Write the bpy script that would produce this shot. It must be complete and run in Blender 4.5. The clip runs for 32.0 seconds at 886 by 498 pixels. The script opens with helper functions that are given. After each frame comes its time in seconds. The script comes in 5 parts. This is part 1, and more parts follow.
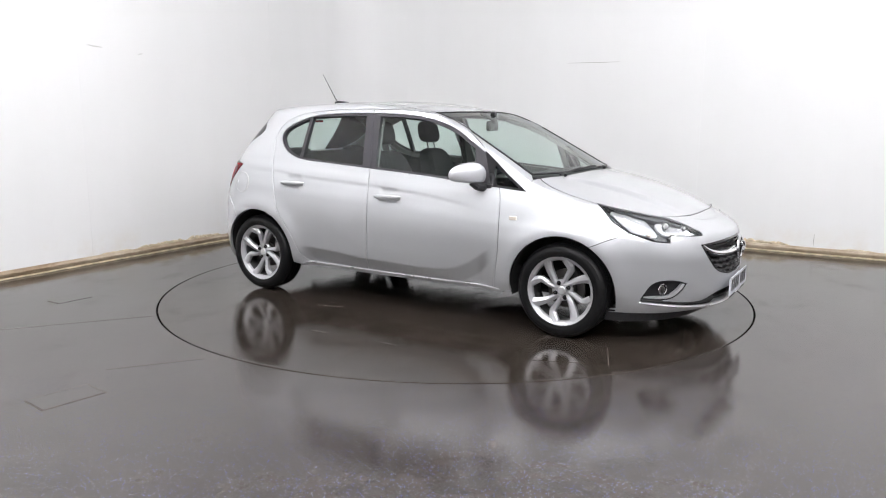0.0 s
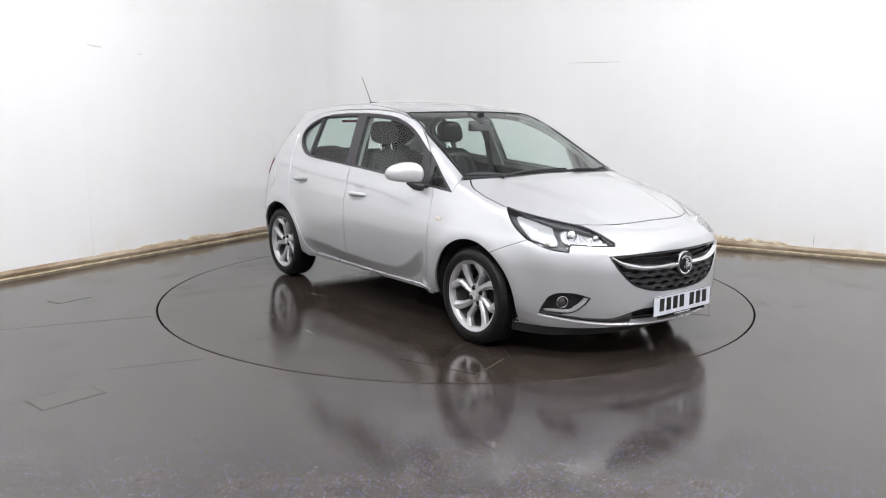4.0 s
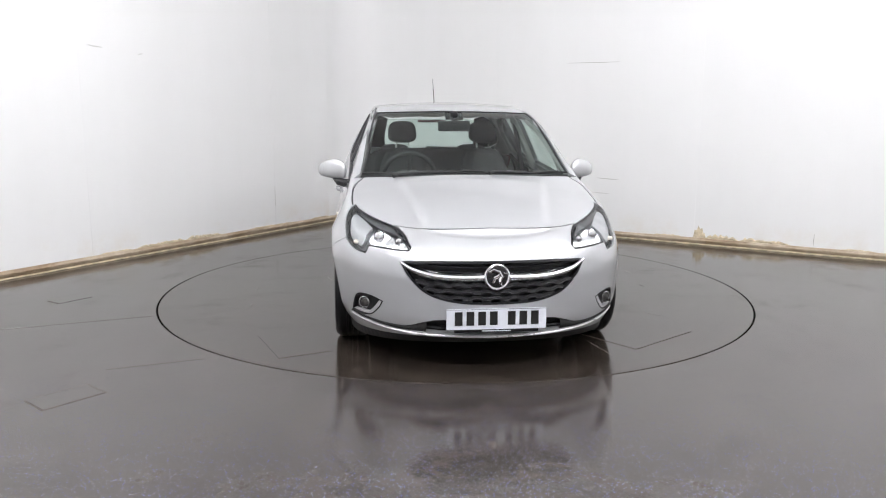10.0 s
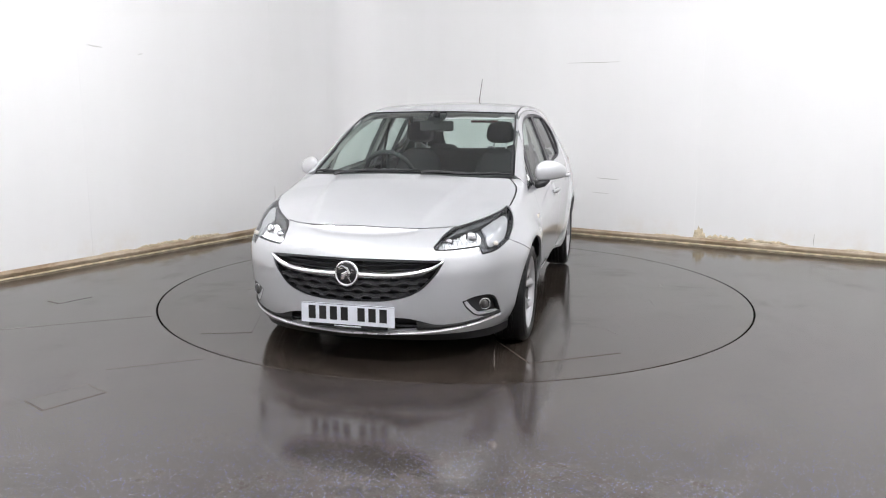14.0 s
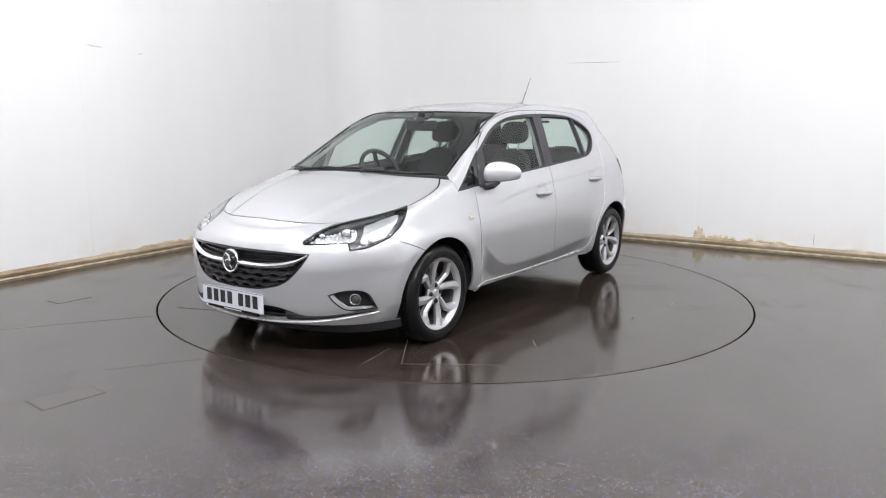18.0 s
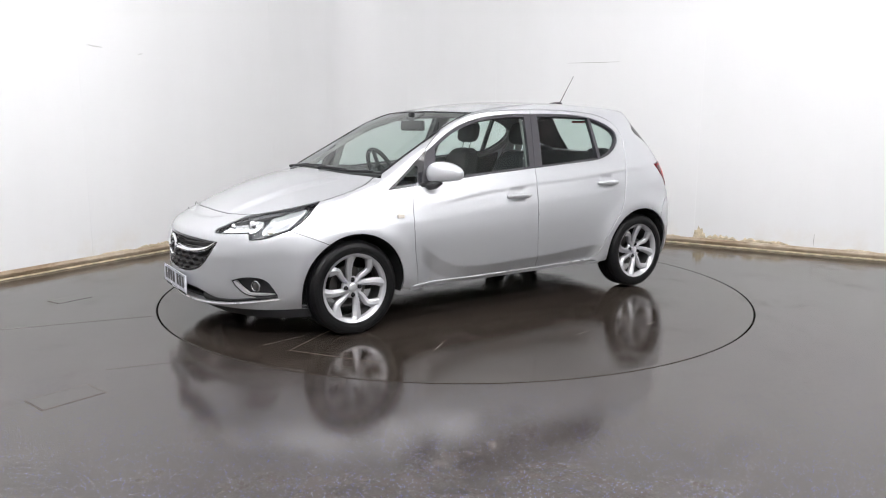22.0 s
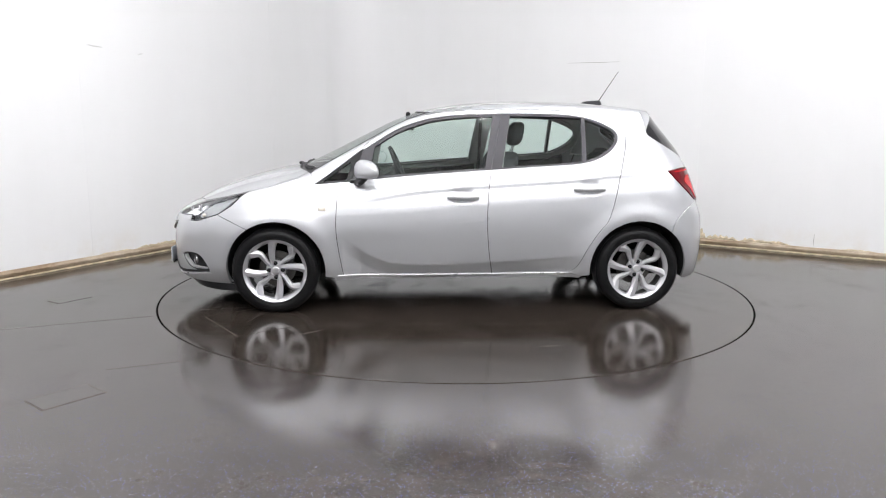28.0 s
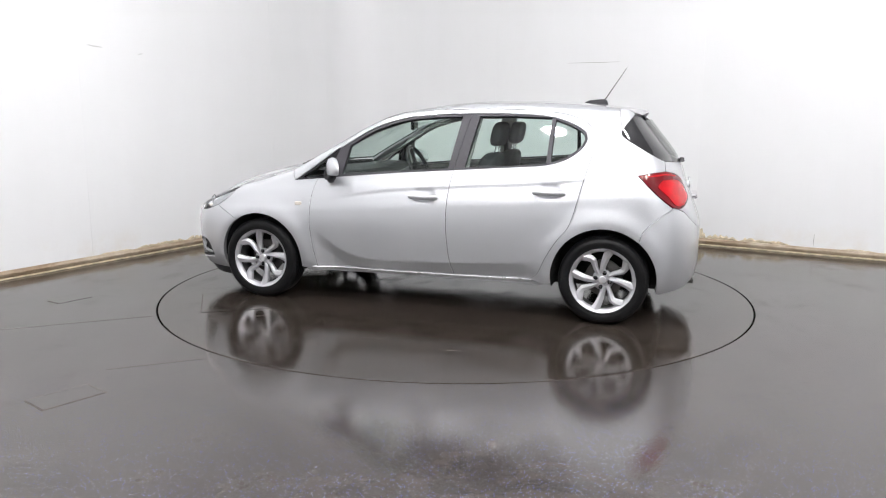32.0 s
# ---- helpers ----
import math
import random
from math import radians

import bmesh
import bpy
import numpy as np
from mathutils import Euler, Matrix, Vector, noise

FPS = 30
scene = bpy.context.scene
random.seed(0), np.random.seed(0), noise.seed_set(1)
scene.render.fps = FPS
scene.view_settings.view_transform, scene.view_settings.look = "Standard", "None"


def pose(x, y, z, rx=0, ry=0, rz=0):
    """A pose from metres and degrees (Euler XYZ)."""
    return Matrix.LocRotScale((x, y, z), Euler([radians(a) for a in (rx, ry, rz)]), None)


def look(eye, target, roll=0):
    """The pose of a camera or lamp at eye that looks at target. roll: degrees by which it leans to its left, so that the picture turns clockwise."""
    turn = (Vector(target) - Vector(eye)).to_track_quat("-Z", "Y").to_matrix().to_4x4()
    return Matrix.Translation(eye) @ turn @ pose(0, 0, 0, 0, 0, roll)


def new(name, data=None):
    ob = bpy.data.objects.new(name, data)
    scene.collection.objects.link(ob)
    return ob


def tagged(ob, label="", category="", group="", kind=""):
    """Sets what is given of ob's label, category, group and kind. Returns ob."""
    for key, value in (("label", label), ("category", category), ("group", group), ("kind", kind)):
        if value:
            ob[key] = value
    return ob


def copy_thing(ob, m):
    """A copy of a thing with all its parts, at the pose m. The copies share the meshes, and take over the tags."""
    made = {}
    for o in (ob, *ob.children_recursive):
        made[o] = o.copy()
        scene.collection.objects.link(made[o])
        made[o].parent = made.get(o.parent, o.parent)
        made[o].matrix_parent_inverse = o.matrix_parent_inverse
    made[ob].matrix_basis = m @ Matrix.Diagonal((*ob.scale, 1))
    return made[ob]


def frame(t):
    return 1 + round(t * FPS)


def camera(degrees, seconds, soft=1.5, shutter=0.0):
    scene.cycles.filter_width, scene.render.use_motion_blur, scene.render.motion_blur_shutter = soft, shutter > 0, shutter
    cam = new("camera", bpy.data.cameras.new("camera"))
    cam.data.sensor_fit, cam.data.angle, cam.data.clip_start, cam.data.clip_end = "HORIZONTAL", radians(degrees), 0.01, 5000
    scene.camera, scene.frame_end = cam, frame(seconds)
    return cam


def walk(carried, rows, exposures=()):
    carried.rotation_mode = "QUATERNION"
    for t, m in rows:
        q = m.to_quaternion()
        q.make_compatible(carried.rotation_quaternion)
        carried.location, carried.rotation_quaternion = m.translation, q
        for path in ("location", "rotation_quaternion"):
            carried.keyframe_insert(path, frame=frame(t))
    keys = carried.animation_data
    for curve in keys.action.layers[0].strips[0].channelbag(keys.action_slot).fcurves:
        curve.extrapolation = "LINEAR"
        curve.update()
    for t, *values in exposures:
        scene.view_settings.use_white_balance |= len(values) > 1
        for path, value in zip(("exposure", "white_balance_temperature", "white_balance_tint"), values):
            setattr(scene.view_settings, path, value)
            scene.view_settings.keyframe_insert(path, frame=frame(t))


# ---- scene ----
from mathutils import geometry

cam = camera(61.12, 32.0, soft=1.1)
AIM = Matrix.Rotation(radians(0.882), 4, "Z") @ Vector((0, math.cos(radians(9.83)), -math.sin(radians(9.83))))
EYE = Vector((0.0, -5.873, 1.327))
walk(cam, [(0, look(EYE, EYE + AIM, 0.204)), (32, look(EYE, EYE + AIM, 0.204))])

# ---- light ----
world = bpy.data.worlds.new("world")
scene.world = world
world.use_nodes = True
world.node_tree.nodes["Background"].inputs[0].default_value = (0.02, 0.02, 0.02, 1)
scene.view_settings.exposure = 0.0
LAMP_GLOW = 182.0

# ---- materials ----
def shader(name):
    m = bpy.data.materials.new(name)
    m.use_nodes = True
    return m, m.node_tree, m.node_tree.nodes["Principled BSDF"]


def ramp(t, fac, stops):
    r = t.nodes.new("ShaderNodeValToRGB")
    while len(r.color_ramp.elements) < len(stops):
        r.color_ramp.elements.new(0.5)
    for e, (at, c) in zip(r.color_ramp.elements, stops):
        e.position = at
        e.color = (*c, 1) if len(c) == 3 else c
    t.links.new(fac, r.inputs[0])
    return r.outputs[0]


def grey(a):
    return (a, a, a)


def field(t, kind, scale, detail=4.0, rough=0.55, stretch=(1, 1, 1)):
    """A noise or cell pattern in the thing's own metres."""
    co = t.nodes.new("ShaderNodeTexCoord")
    mp = t.nodes.new("ShaderNodeMapping")
    mp.inputs["Scale"].default_value = stretch
    t.links.new(co.outputs["Object"], mp.inputs[0])
    n = t.nodes.new(kind)
    n.inputs["Scale"].default_value = scale
    if kind == "ShaderNodeTexNoise":
        n.inputs["Detail"].default_value, n.inputs["Roughness"].default_value = detail, rough
    t.links.new(mp.outputs[0], n.inputs["Vector"])
    return n


def mixed(t, fac, a, b, mode="MIX"):
    n = t.nodes.new("ShaderNodeMix")
    n.data_type, n.blend_type = "RGBA", mode
    for value, slot in ((fac, 0), (a, 6), (b, 7)):
        if isinstance(value, (int, float)):
            n.inputs[slot].default_value = value
        elif isinstance(value, tuple):
            n.inputs[slot].default_value = (*value, 1)
        else:
            t.links.new(value, n.inputs[slot])
    return n.outputs[2]


def relief(t, b, height, strength, distance=0.002):
    n = t.nodes.new("ShaderNodeBump")
    n.inputs["Strength"].default_value, n.inputs["Distance"].default_value = strength, distance
    t.links.new(height, n.inputs["Height"])
    t.links.new(n.outputs[0], b.inputs["Normal"])


def plain(name, color, rough, metal=0.0, scale=8.0, vary=0.12, bump=0.05, fine=160.0, coat=0.0):
    """A surface with broad stains and fine grain round one colour."""
    m, t, b = shader(name)
    broad, grain = field(t, "ShaderNodeTexNoise", scale), field(t, "ShaderNodeTexNoise", fine, 2)
    lo, hi = tuple(c * (1 - vary) for c in color), tuple(min(1, c * (1 + vary)) for c in color)
    c1 = ramp(t, broad.outputs[0], [(0.3, lo), (0.7, hi)])
    c2 = ramp(t, grain.outputs[0], [(0.3, grey(1 - vary / 2)), (0.7, grey(1.0))])
    t.links.new(mixed(t, 1.0, c1, c2, "MULTIPLY"), b.inputs["Base Color"])
    t.links.new(ramp(t, broad.outputs[0], [(0.3, grey(max(0, rough - 0.06))), (0.7, grey(min(1, rough + 0.06)))]), b.inputs["Roughness"])
    b.inputs["Metallic"].default_value = metal
    b.inputs["Coat Weight"].default_value, b.inputs["Coat Roughness"].default_value = coat, 0.04
    if bump:
        relief(t, b, grain.outputs[0], bump)
    return m


def make_paint():
    m, t, b = shader("silver_paint")
    flake = field(t, "ShaderNodeTexVoronoi", 900)
    broad = field(t, "ShaderNodeTexNoise", 3.0, 3)
    c = ramp(t, flake.outputs["Color"], [(0.0, (0.47, 0.48, 0.50)), (1.0, (0.61, 0.62, 0.64))])
    t.links.new(mixed(t, 1.0, c, ramp(t, broad.outputs[0], [(0.3, grey(0.97)), (0.7, grey(1.0))]), "MULTIPLY"), b.inputs["Base Color"])
    b.inputs["Metallic"].default_value, b.inputs["Roughness"].default_value = 0.62, 0.38
    b.inputs["Coat Weight"].default_value, b.inputs["Coat Roughness"].default_value = 1.0, 0.03
    return m


def make_glass(name, tint, base=0.04):
    """A thin pane: tinted, with a reflection that grows towards a grazing view."""
    m = bpy.data.materials.new(name)
    m.use_nodes = True
    t = m.node_tree
    t.nodes.clear()
    out, mix = t.nodes.new("ShaderNodeOutputMaterial"), t.nodes.new("ShaderNodeMixShader")
    clear, gloss, lw = t.nodes.new("ShaderNodeBsdfTransparent"), t.nodes.new("ShaderNodeBsdfGlossy"), t.nodes.new("ShaderNodeLayerWeight")
    power, scale = t.nodes.new("ShaderNodeMath"), t.nodes.new("ShaderNodeMath")
    clear.inputs[0].default_value = (*tint, 1)
    gloss.inputs["Roughness"].default_value = 0.01
    lw.inputs["Blend"].default_value = 0.5
    power.operation, power.inputs[1].default_value = "POWER", 5.0
    scale.operation, scale.inputs[1].default_value, scale.inputs[2].default_value = "MULTIPLY_ADD", 0.9 - base, base
    t.links.new(lw.outputs["Facing"], power.inputs[0])
    t.links.new(power.outputs[0], scale.inputs[0])
    t.links.new(scale.outputs[0], mix.inputs[0])
    t.links.new(clear.outputs[0], mix.inputs[1])
    t.links.new(gloss.outputs[0], mix.inputs[2])
    t.links.new(mix.outputs[0], out.inputs[0])
    return m


def make_floor(name, base, flecks, wet):
    """Dark glossy safety vinyl: flecks, scuffs, and a film of water that comes and goes."""
    m, t, b = shader(name)
    broad, scuff = field(t, "ShaderNodeTexNoise", 0.55, 5, 0.6), field(t, "ShaderNodeTexNoise", 5.0, 6, 0.65)
    col = ramp(t, broad.outputs[0], [(0.3, base), (0.7, tuple(c * 1.35 for c in base))])
    col = mixed(t, 1.0, col, ramp(t, scuff.outputs[0], [(0.3, grey(0.62)), (0.75, grey(1.3))]), "MULTIPLY")
    if flecks:
        cell = field(t, "ShaderNodeTexVoronoi", 142)
        pick = t.nodes.new("ShaderNodeSeparateColor")
        t.links.new(cell.outputs["Color"], pick.inputs[0])
        on = ramp(t, pick.outputs[0], [(0.77, grey(0)), (0.79, grey(1))])
        near = ramp(t, cell.outputs["Distance"], [(0.24, grey(1)), (0.30, grey(0))])
        tone = ramp(t, pick.outputs[1], [(0.0, (0.09, 0.12, 0.52)), (0.45, (0.18, 0.22, 0.60)), (0.7, (0.38, 0.41, 0.60)), (1.0, (0.24, 0.21, 0.19))])
        co, sep = t.nodes.new("ShaderNodeTexCoord"), t.nodes.new("ShaderNodeSeparateXYZ")
        t.links.new(co.outputs["Object"], sep.inputs[0])
        worn, add = field(t, "ShaderNodeTexNoise", 0.9, 4), t.nodes.new("ShaderNodeMath")
        add.operation, add.inputs[1].default_value = "MULTIPLY_ADD", -1.0
        t.links.new(sep.outputs[1], add.inputs[0])
        t.links.new(worn.outputs[0], add.inputs[2])
        sheet = t.nodes.new("ShaderNodeMapRange")
        sheet.inputs["From Min"].default_value, sheet.inputs["From Max"].default_value = 2.4, 3.7
        t.links.new(add.outputs[0], sheet.inputs["Value"])
        spot = mixed(t, 1.0, on, near, "MULTIPLY")
        spot = mixed(t, 1.0, spot, sheet.outputs[0], "MULTIPLY")
        col = mixed(t, spot, col, tone)
    t.links.new(col, b.inputs["Base Color"])
    pool = field(t, "ShaderNodeTexNoise", 2.6, 6, 0.62, (1, 0.55, 1))
    r = ramp(t, pool.outputs[0], [(0.42, grey(wet * 0.3)), (0.50, grey(wet)), (0.64, grey(wet + 0.13))])
    r = mixed(t, 1.0, r, ramp(t, scuff.outputs[0], [(0.35, grey(0.75)), (0.7, grey(1.3))]), "MULTIPLY")
    t.links.new(r, b.inputs["Roughness"])
    b.inputs["IOR"].default_value = 1.5
    grain, swell = field(t, "ShaderNodeTexNoise", 90, 4, 0.6), field(t, "ShaderNodeTexNoise", 7, 3, 0.5, (1, 0.35, 1))
    height = mixed(t, 0.25, grain.outputs[0], swell.outputs[0])
    relief(t, b, height, 0.14, 0.003)
    return m


def make_wall():
    """White painted board with faint roller streaks, and grime that creeps up from the skirting."""
    m, t, b = shader("white_wall_paint")
    streak, broad = field(t, "ShaderNodeTexNoise", 3.0, 4, 0.6, (1, 1, 0.08)), field(t, "ShaderNodeTexNoise", 0.8, 4)
    col = mixed(t, 1.0, ramp(t, streak.outputs[0], [(0.3, (0.785, 0.785, 0.785)), (0.7, (0.80, 0.80, 0.802))]),
                ramp(t, broad.outputs[0], [(0.3, grey(0.965)), (0.7, grey(1.0))]), "MULTIPLY")
    co, sep = t.nodes.new("ShaderNodeTexCoord"), t.nodes.new("ShaderNodeSeparateXYZ")
    t.links.new(co.outputs["Object"], sep.inputs[0])
    patch = field(t, "ShaderNodeTexNoise", 2.2, 6, 0.7)
    low = ramp(t, sep.outputs[2], [(0.06, grey(1)), (0.34, grey(0))])
    grime = mixed(t, 1.0, low, ramp(t, patch.outputs[0], [(0.48, grey(0)), (0.72, grey(0.5))]), "MULTIPLY")
    t.links.new(mixed(t, grime, col, (0.66, 0.58, 0.46)), b.inputs["Base Color"])
    b.inputs["Roughness"].default_value = 0.55
    grain = field(t, "ShaderNodeTexNoise", 220, 2)
    relief(t, b, grain.outputs[0], 0.12, 0.001)
    return m


def make_wood():
    m, t, b = shader("worn_wood_skirting")
    streak, broad = field(t, "ShaderNodeTexNoise", 9, 6, 0.7, (1, 1, 6)), field(t, "ShaderNodeTexNoise", 2.2, 5, 0.7)
    col = mixed(t, 0.5, ramp(t, streak.outputs[0], [(0.3, (0.20, 0.14, 0.08)), (0.7, (0.46, 0.36, 0.25))]),
                ramp(t, broad.outputs[0], [(0.35, (0.22, 0.15, 0.09)), (0.65, (0.62, 0.55, 0.45))]))
    t.links.new(col, b.inputs["Base Color"])
    b.inputs["Roughness"].default_value = 0.5
    relief(t, b, streak.outputs[0], 0.3, 0.003)
    return m


def make_glow(name, color, strength):
    m = bpy.data.materials.new(name)
    m.use_nodes = True
    t = m.node_tree
    t.nodes.clear()
    out, e = t.nodes.new("ShaderNodeOutputMaterial"), t.nodes.new("ShaderNodeEmission")
    e.inputs[0].default_value, e.inputs[1].default_value = (*color, 1), strength
    t.links.new(e.outputs[0], out.inputs[0])
    return m


PAINT = make_paint()
FLOOR = make_floor("flecked_vinyl", (0.041, 0.035, 0.032), True, 0.07)
DISC = make_floor("turntable_vinyl", (0.029, 0.023, 0.019), False, 0.08)
WALL, WOOD = make_wall(), make_wood()
PLASTER = plain("crumbling_plaster", (0.62, 0.53, 0.38), 0.85, vary=0.35, bump=0.4, scale=14, fine=90)
CEILING = plain("ceiling_board", (0.80, 0.80, 0.80), 0.7, vary=0.03)
# for walls out of view; the grey dims what the car reflects
GREYWALL = plain("unseen_grey_wall", (0.46, 0.46, 0.46), 0.7, vary=0.08, scale=1.5)
GLOW = make_glow("lamp_diffuser", (0.985, 0.98, 1.0), LAMP_GLOW)
CASING = plain("white_metal", (0.75, 0.75, 0.75), 0.4, vary=0.04)
GLASS = make_glass("green_tinted_glass", (0.83, 0.92, 0.885), 0.05)
SCREEN = make_glass("windscreen_glass", (0.83, 0.92, 0.885), 0.09)
DARKGLASS = make_glass("dark_rear_glass", (0.72, 0.80, 0.77))
CLEAR = make_glass("clear_lens", (0.95, 0.96, 0.97))
BLACK = plain("black_plastic", (0.022, 0.022, 0.024), 0.42, vary=0.2, bump=0.08)
GLOSSBLACK = plain("gloss_black", (0.012, 0.012, 0.014), 0.12, vary=0.2, bump=0.0, coat=0.5)
for m in (BLACK, GLOSSBLACK):
    m.node_tree.nodes["Principled BSDF"].inputs["Specular IOR Level"].default_value = 0.3
PILLAR = plain("satin_pillar_film", (0.030, 0.028, 0.034), 0.48, vary=0.1, bump=0.05)
RUBBER = plain("tyre_rubber", (0.006, 0.006, 0.0065), 0.36, vary=0.25, bump=0.25, fine=220)
RUBBER.node_tree.nodes["Principled BSDF"].inputs["Specular IOR Level"].default_value = 0.22
MATTBLACK = plain("matt_black", (0.007, 0.007, 0.007), 0.7, vary=0.1)
CHROME = plain("chrome", (0.84, 0.84, 0.86), 0.15, 1.0, vary=0.03, bump=0.0)
ALLOY = plain("alloy_silver", (0.51, 0.51, 0.53), 0.34, 0.7, vary=0.05, bump=0.02, coat=0.4)
STEEL = plain("brake_steel", (0.12, 0.115, 0.11), 0.42, 0.9, vary=0.25, bump=0.1)
GREYMETAL = plain("hub_casting", (0.10, 0.10, 0.10), 0.6, 0.5, vary=0.3)
FABRIC = plain("seat_fabric", (0.030, 0.030, 0.034), 0.85, vary=0.2, bump=0.06, fine=90)
TRIM = plain("grained_dashboard", (0.030, 0.030, 0.032), 0.6, vary=0.12, bump=0.05, fine=120)
HEADLINER = plain("headliner_felt", (0.46, 0.46, 0.44), 0.9, vary=0.06, bump=0.2, fine=300)
PILLARTRIM = plain("grey_pillar_trim", (0.30, 0.30, 0.29), 0.7, vary=0.06, bump=0.1)
UNDER = plain("underbody", (0.014, 0.014, 0.014), 0.8, vary=0.3)
SLATLIGHT = plain("slat_highlight_grey", (0.06, 0.06, 0.064), 0.25, vary=0.15, bump=0.0)
WHITE = plain("white_plate", (0.66, 0.68, 0.74), 0.25, vary=0.03, bump=0.0)
INK = plain("black_ink", (0.010, 0.010, 0.010), 0.4, vary=0.1, bump=0.0)
AMBER = plain("pale_amber_lens", (0.74, 0.68, 0.60), 0.2, vary=0.1, bump=0.0, coat=1.0)
RED = plain("red_lens", (0.52, 0.004, 0.010), 0.12, vary=0.25, bump=0.0, coat=0.0)
DARKRED = plain("dark_red_lens", (0.14, 0.003, 0.007), 0.08, vary=0.2, bump=0.0, coat=0.0)
for m in (RED, DARKRED):
    m.node_tree.nodes["Principled BSDF"].inputs["Specular IOR Level"].default_value = 0.25
BRIGHT = plain("bright_strip", (0.62, 0.62, 0.64), 0.3, 0.5, vary=0.03, bump=0.0)
REFLECT = plain("reflector_chrome", (0.86, 0.87, 0.88), 0.26, 0.7, vary=0.03, bump=0.0)
LAMPDARK = plain("smoked_lamp_inner", (0.075, 0.078, 0.082), 0.25, vary=0.1, bump=0.0)
LAMPWHITE = plain("pale_lamp_inner", (0.42, 0.43, 0.44), 0.35, 0.5, vary=0.05, bump=0.0)
SILVER = plain("silver_reflector", (0.80, 0.81, 0.82), 0.32, 0.9, vary=0.05, bump=0.0)
MIRROR = plain("mirror_glass", (0.85, 0.86, 0.87), 0.02, 1.0, vary=0.01, bump=0.0)
GROOVE = plain("dark_groove", (0.012, 0.011, 0.010), 0.8, vary=0.2)
SCUFFLIGHT = plain("grey_scuff_and_highlight", (0.46, 0.45, 0.43), 0.7, vary=0.15)
SEAM = plain("worn_vinyl_seam", (0.10, 0.082, 0.068), 0.6, vary=0.5, scale=30)
FILM = plain("dried_water_marks", (0.15, 0.14, 0.13), 0.3, vary=0.4)

# ---- mesh tools ----
def mesh_part(name, verts, faces, material, parent=None, label="", smooth=True):
    """One mesh object from points and faces, under a thing or a part."""
    me = bpy.data.meshes.new(name)
    me.from_pydata([tuple(map(float, v)) for v in verts], [], faces)
    me.update()
    me.materials.append(material)
    if smooth:
        me.shade_smooth()
    ob = new(name, me)
    ob.parent = parent
    return tagged(ob, label)


def part(name, bm, material, parent=None, label="", smooth=None):
    """One mesh object from a bmesh; edges sharper than 40 degrees stay sharp."""
    me = bpy.data.meshes.new(name)
    bmesh.ops.recalc_face_normals(bm, faces=bm.faces)
    for f in bm.faces:
        f.smooth = not f.tag
    for e in bm.edges:
        if len(e.link_faces) == 2:
            e.smooth = e.calc_face_angle(0) < radians(40)
    bm.to_mesh(me)
    bm.free()
    me.materials.append(material)
    ob = new(name, me)
    ob.parent = parent
    return tagged(ob, label)


def again(ob, m, parent=None):
    """The same piece once more, on the same mesh."""
    o = ob.copy()
    scene.collection.objects.link(o)
    o.parent = parent or ob.parent
    o.matrix_basis = m
    return o


def block(bm, center, size, bevel=0.0, turn=None, segments=2):
    r = bmesh.ops.create_cube(bm, size=1)
    vs = r["verts"]
    bmesh.ops.scale(bm, vec=size, verts=vs)
    if bevel:
        es = list({e for v in vs for e in v.link_edges})
        big = list({f for v in vs for f in v.link_faces})
        for f in big:
            f.tag = True
        g = bmesh.ops.bevel(bm, geom=es, offset=bevel, segments=segments, affect="EDGES", profile=0.5)
        for f in g["faces"]:
            f.tag = False
        vs = list({v for f in g["faces"] for v in f.verts} | {v for v in vs if v.is_valid})
    m = Matrix.Translation(center) @ (turn or Matrix())
    bmesh.ops.transform(bm, matrix=m, verts=vs)
    return bm


def box(center, size, bevel=0.0, turn=None, segments=2):
    return block(bmesh.new(), center, size, bevel, turn, segments)


def tube(bm, path, radius, segments=8, closed=False, flat=1.0):
    """A round bar along a path; radius may be one number or one a point."""
    n = len(path)
    path = [Vector(p) for p in path]
    rings, up = [], None
    for i, p in enumerate(path):
        a, b = path[(i - 1) % n if closed else max(i - 1, 0)], path[(i + 1) % n if closed else min(i + 1, n - 1)]
        d = (b - a).normalized()
        if up is None:
            up = d.orthogonal().normalized()
        up = (up - d * up.dot(d)).normalized()
        side = d.cross(up)
        r = radius[i] if isinstance(radius, (list, tuple)) else radius
        rings.append([bm.verts.new(p + up * r * math.cos(k * math.tau / segments) + side * r * flat * math.sin(k * math.tau / segments))
                      for k in range(segments)])
    for i in range(n if closed else n - 1):
        a, b = rings[i], rings[(i + 1) % n]
        for k in range(segments):
            bm.faces.new((a[k], a[(k + 1) % segments], b[(k + 1) % segments], b[k]))
    if not closed:
        bm.faces.new(rings[0][::-1])
        bm.faces.new(rings[-1])
    return bm


def lathe(profile, segments=48, bm=None, cap=True):
    """A body turned about the y axis; profile: (radius, y) from one end to the other."""
    bm = bm or bmesh.new()
    rings = []
    for r, y in profile:
        rings.append([bm.verts.new((r * math.cos(k * math.tau / segments), y, r * math.sin(k * math.tau / segments))) for k in range(segments)])
    for a, b in zip(rings, rings[1:]):
        for k in range(segments):
            bm.faces.new((a[k], a[(k + 1) % segments], b[(k + 1) % segments], b[k]))
    if cap:
        bm.faces.new(rings[0])
        bm.faces.new(rings[-1][::-1])
    return bm


def arc(cx, cz, r, a0, a1, n=14):
    return [(cx + r * math.cos(radians(a0 + (a1 - a0) * i / n)), cz + r * math.sin(radians(a0 + (a1 - a0) * i / n))) for i in range(n + 1)]


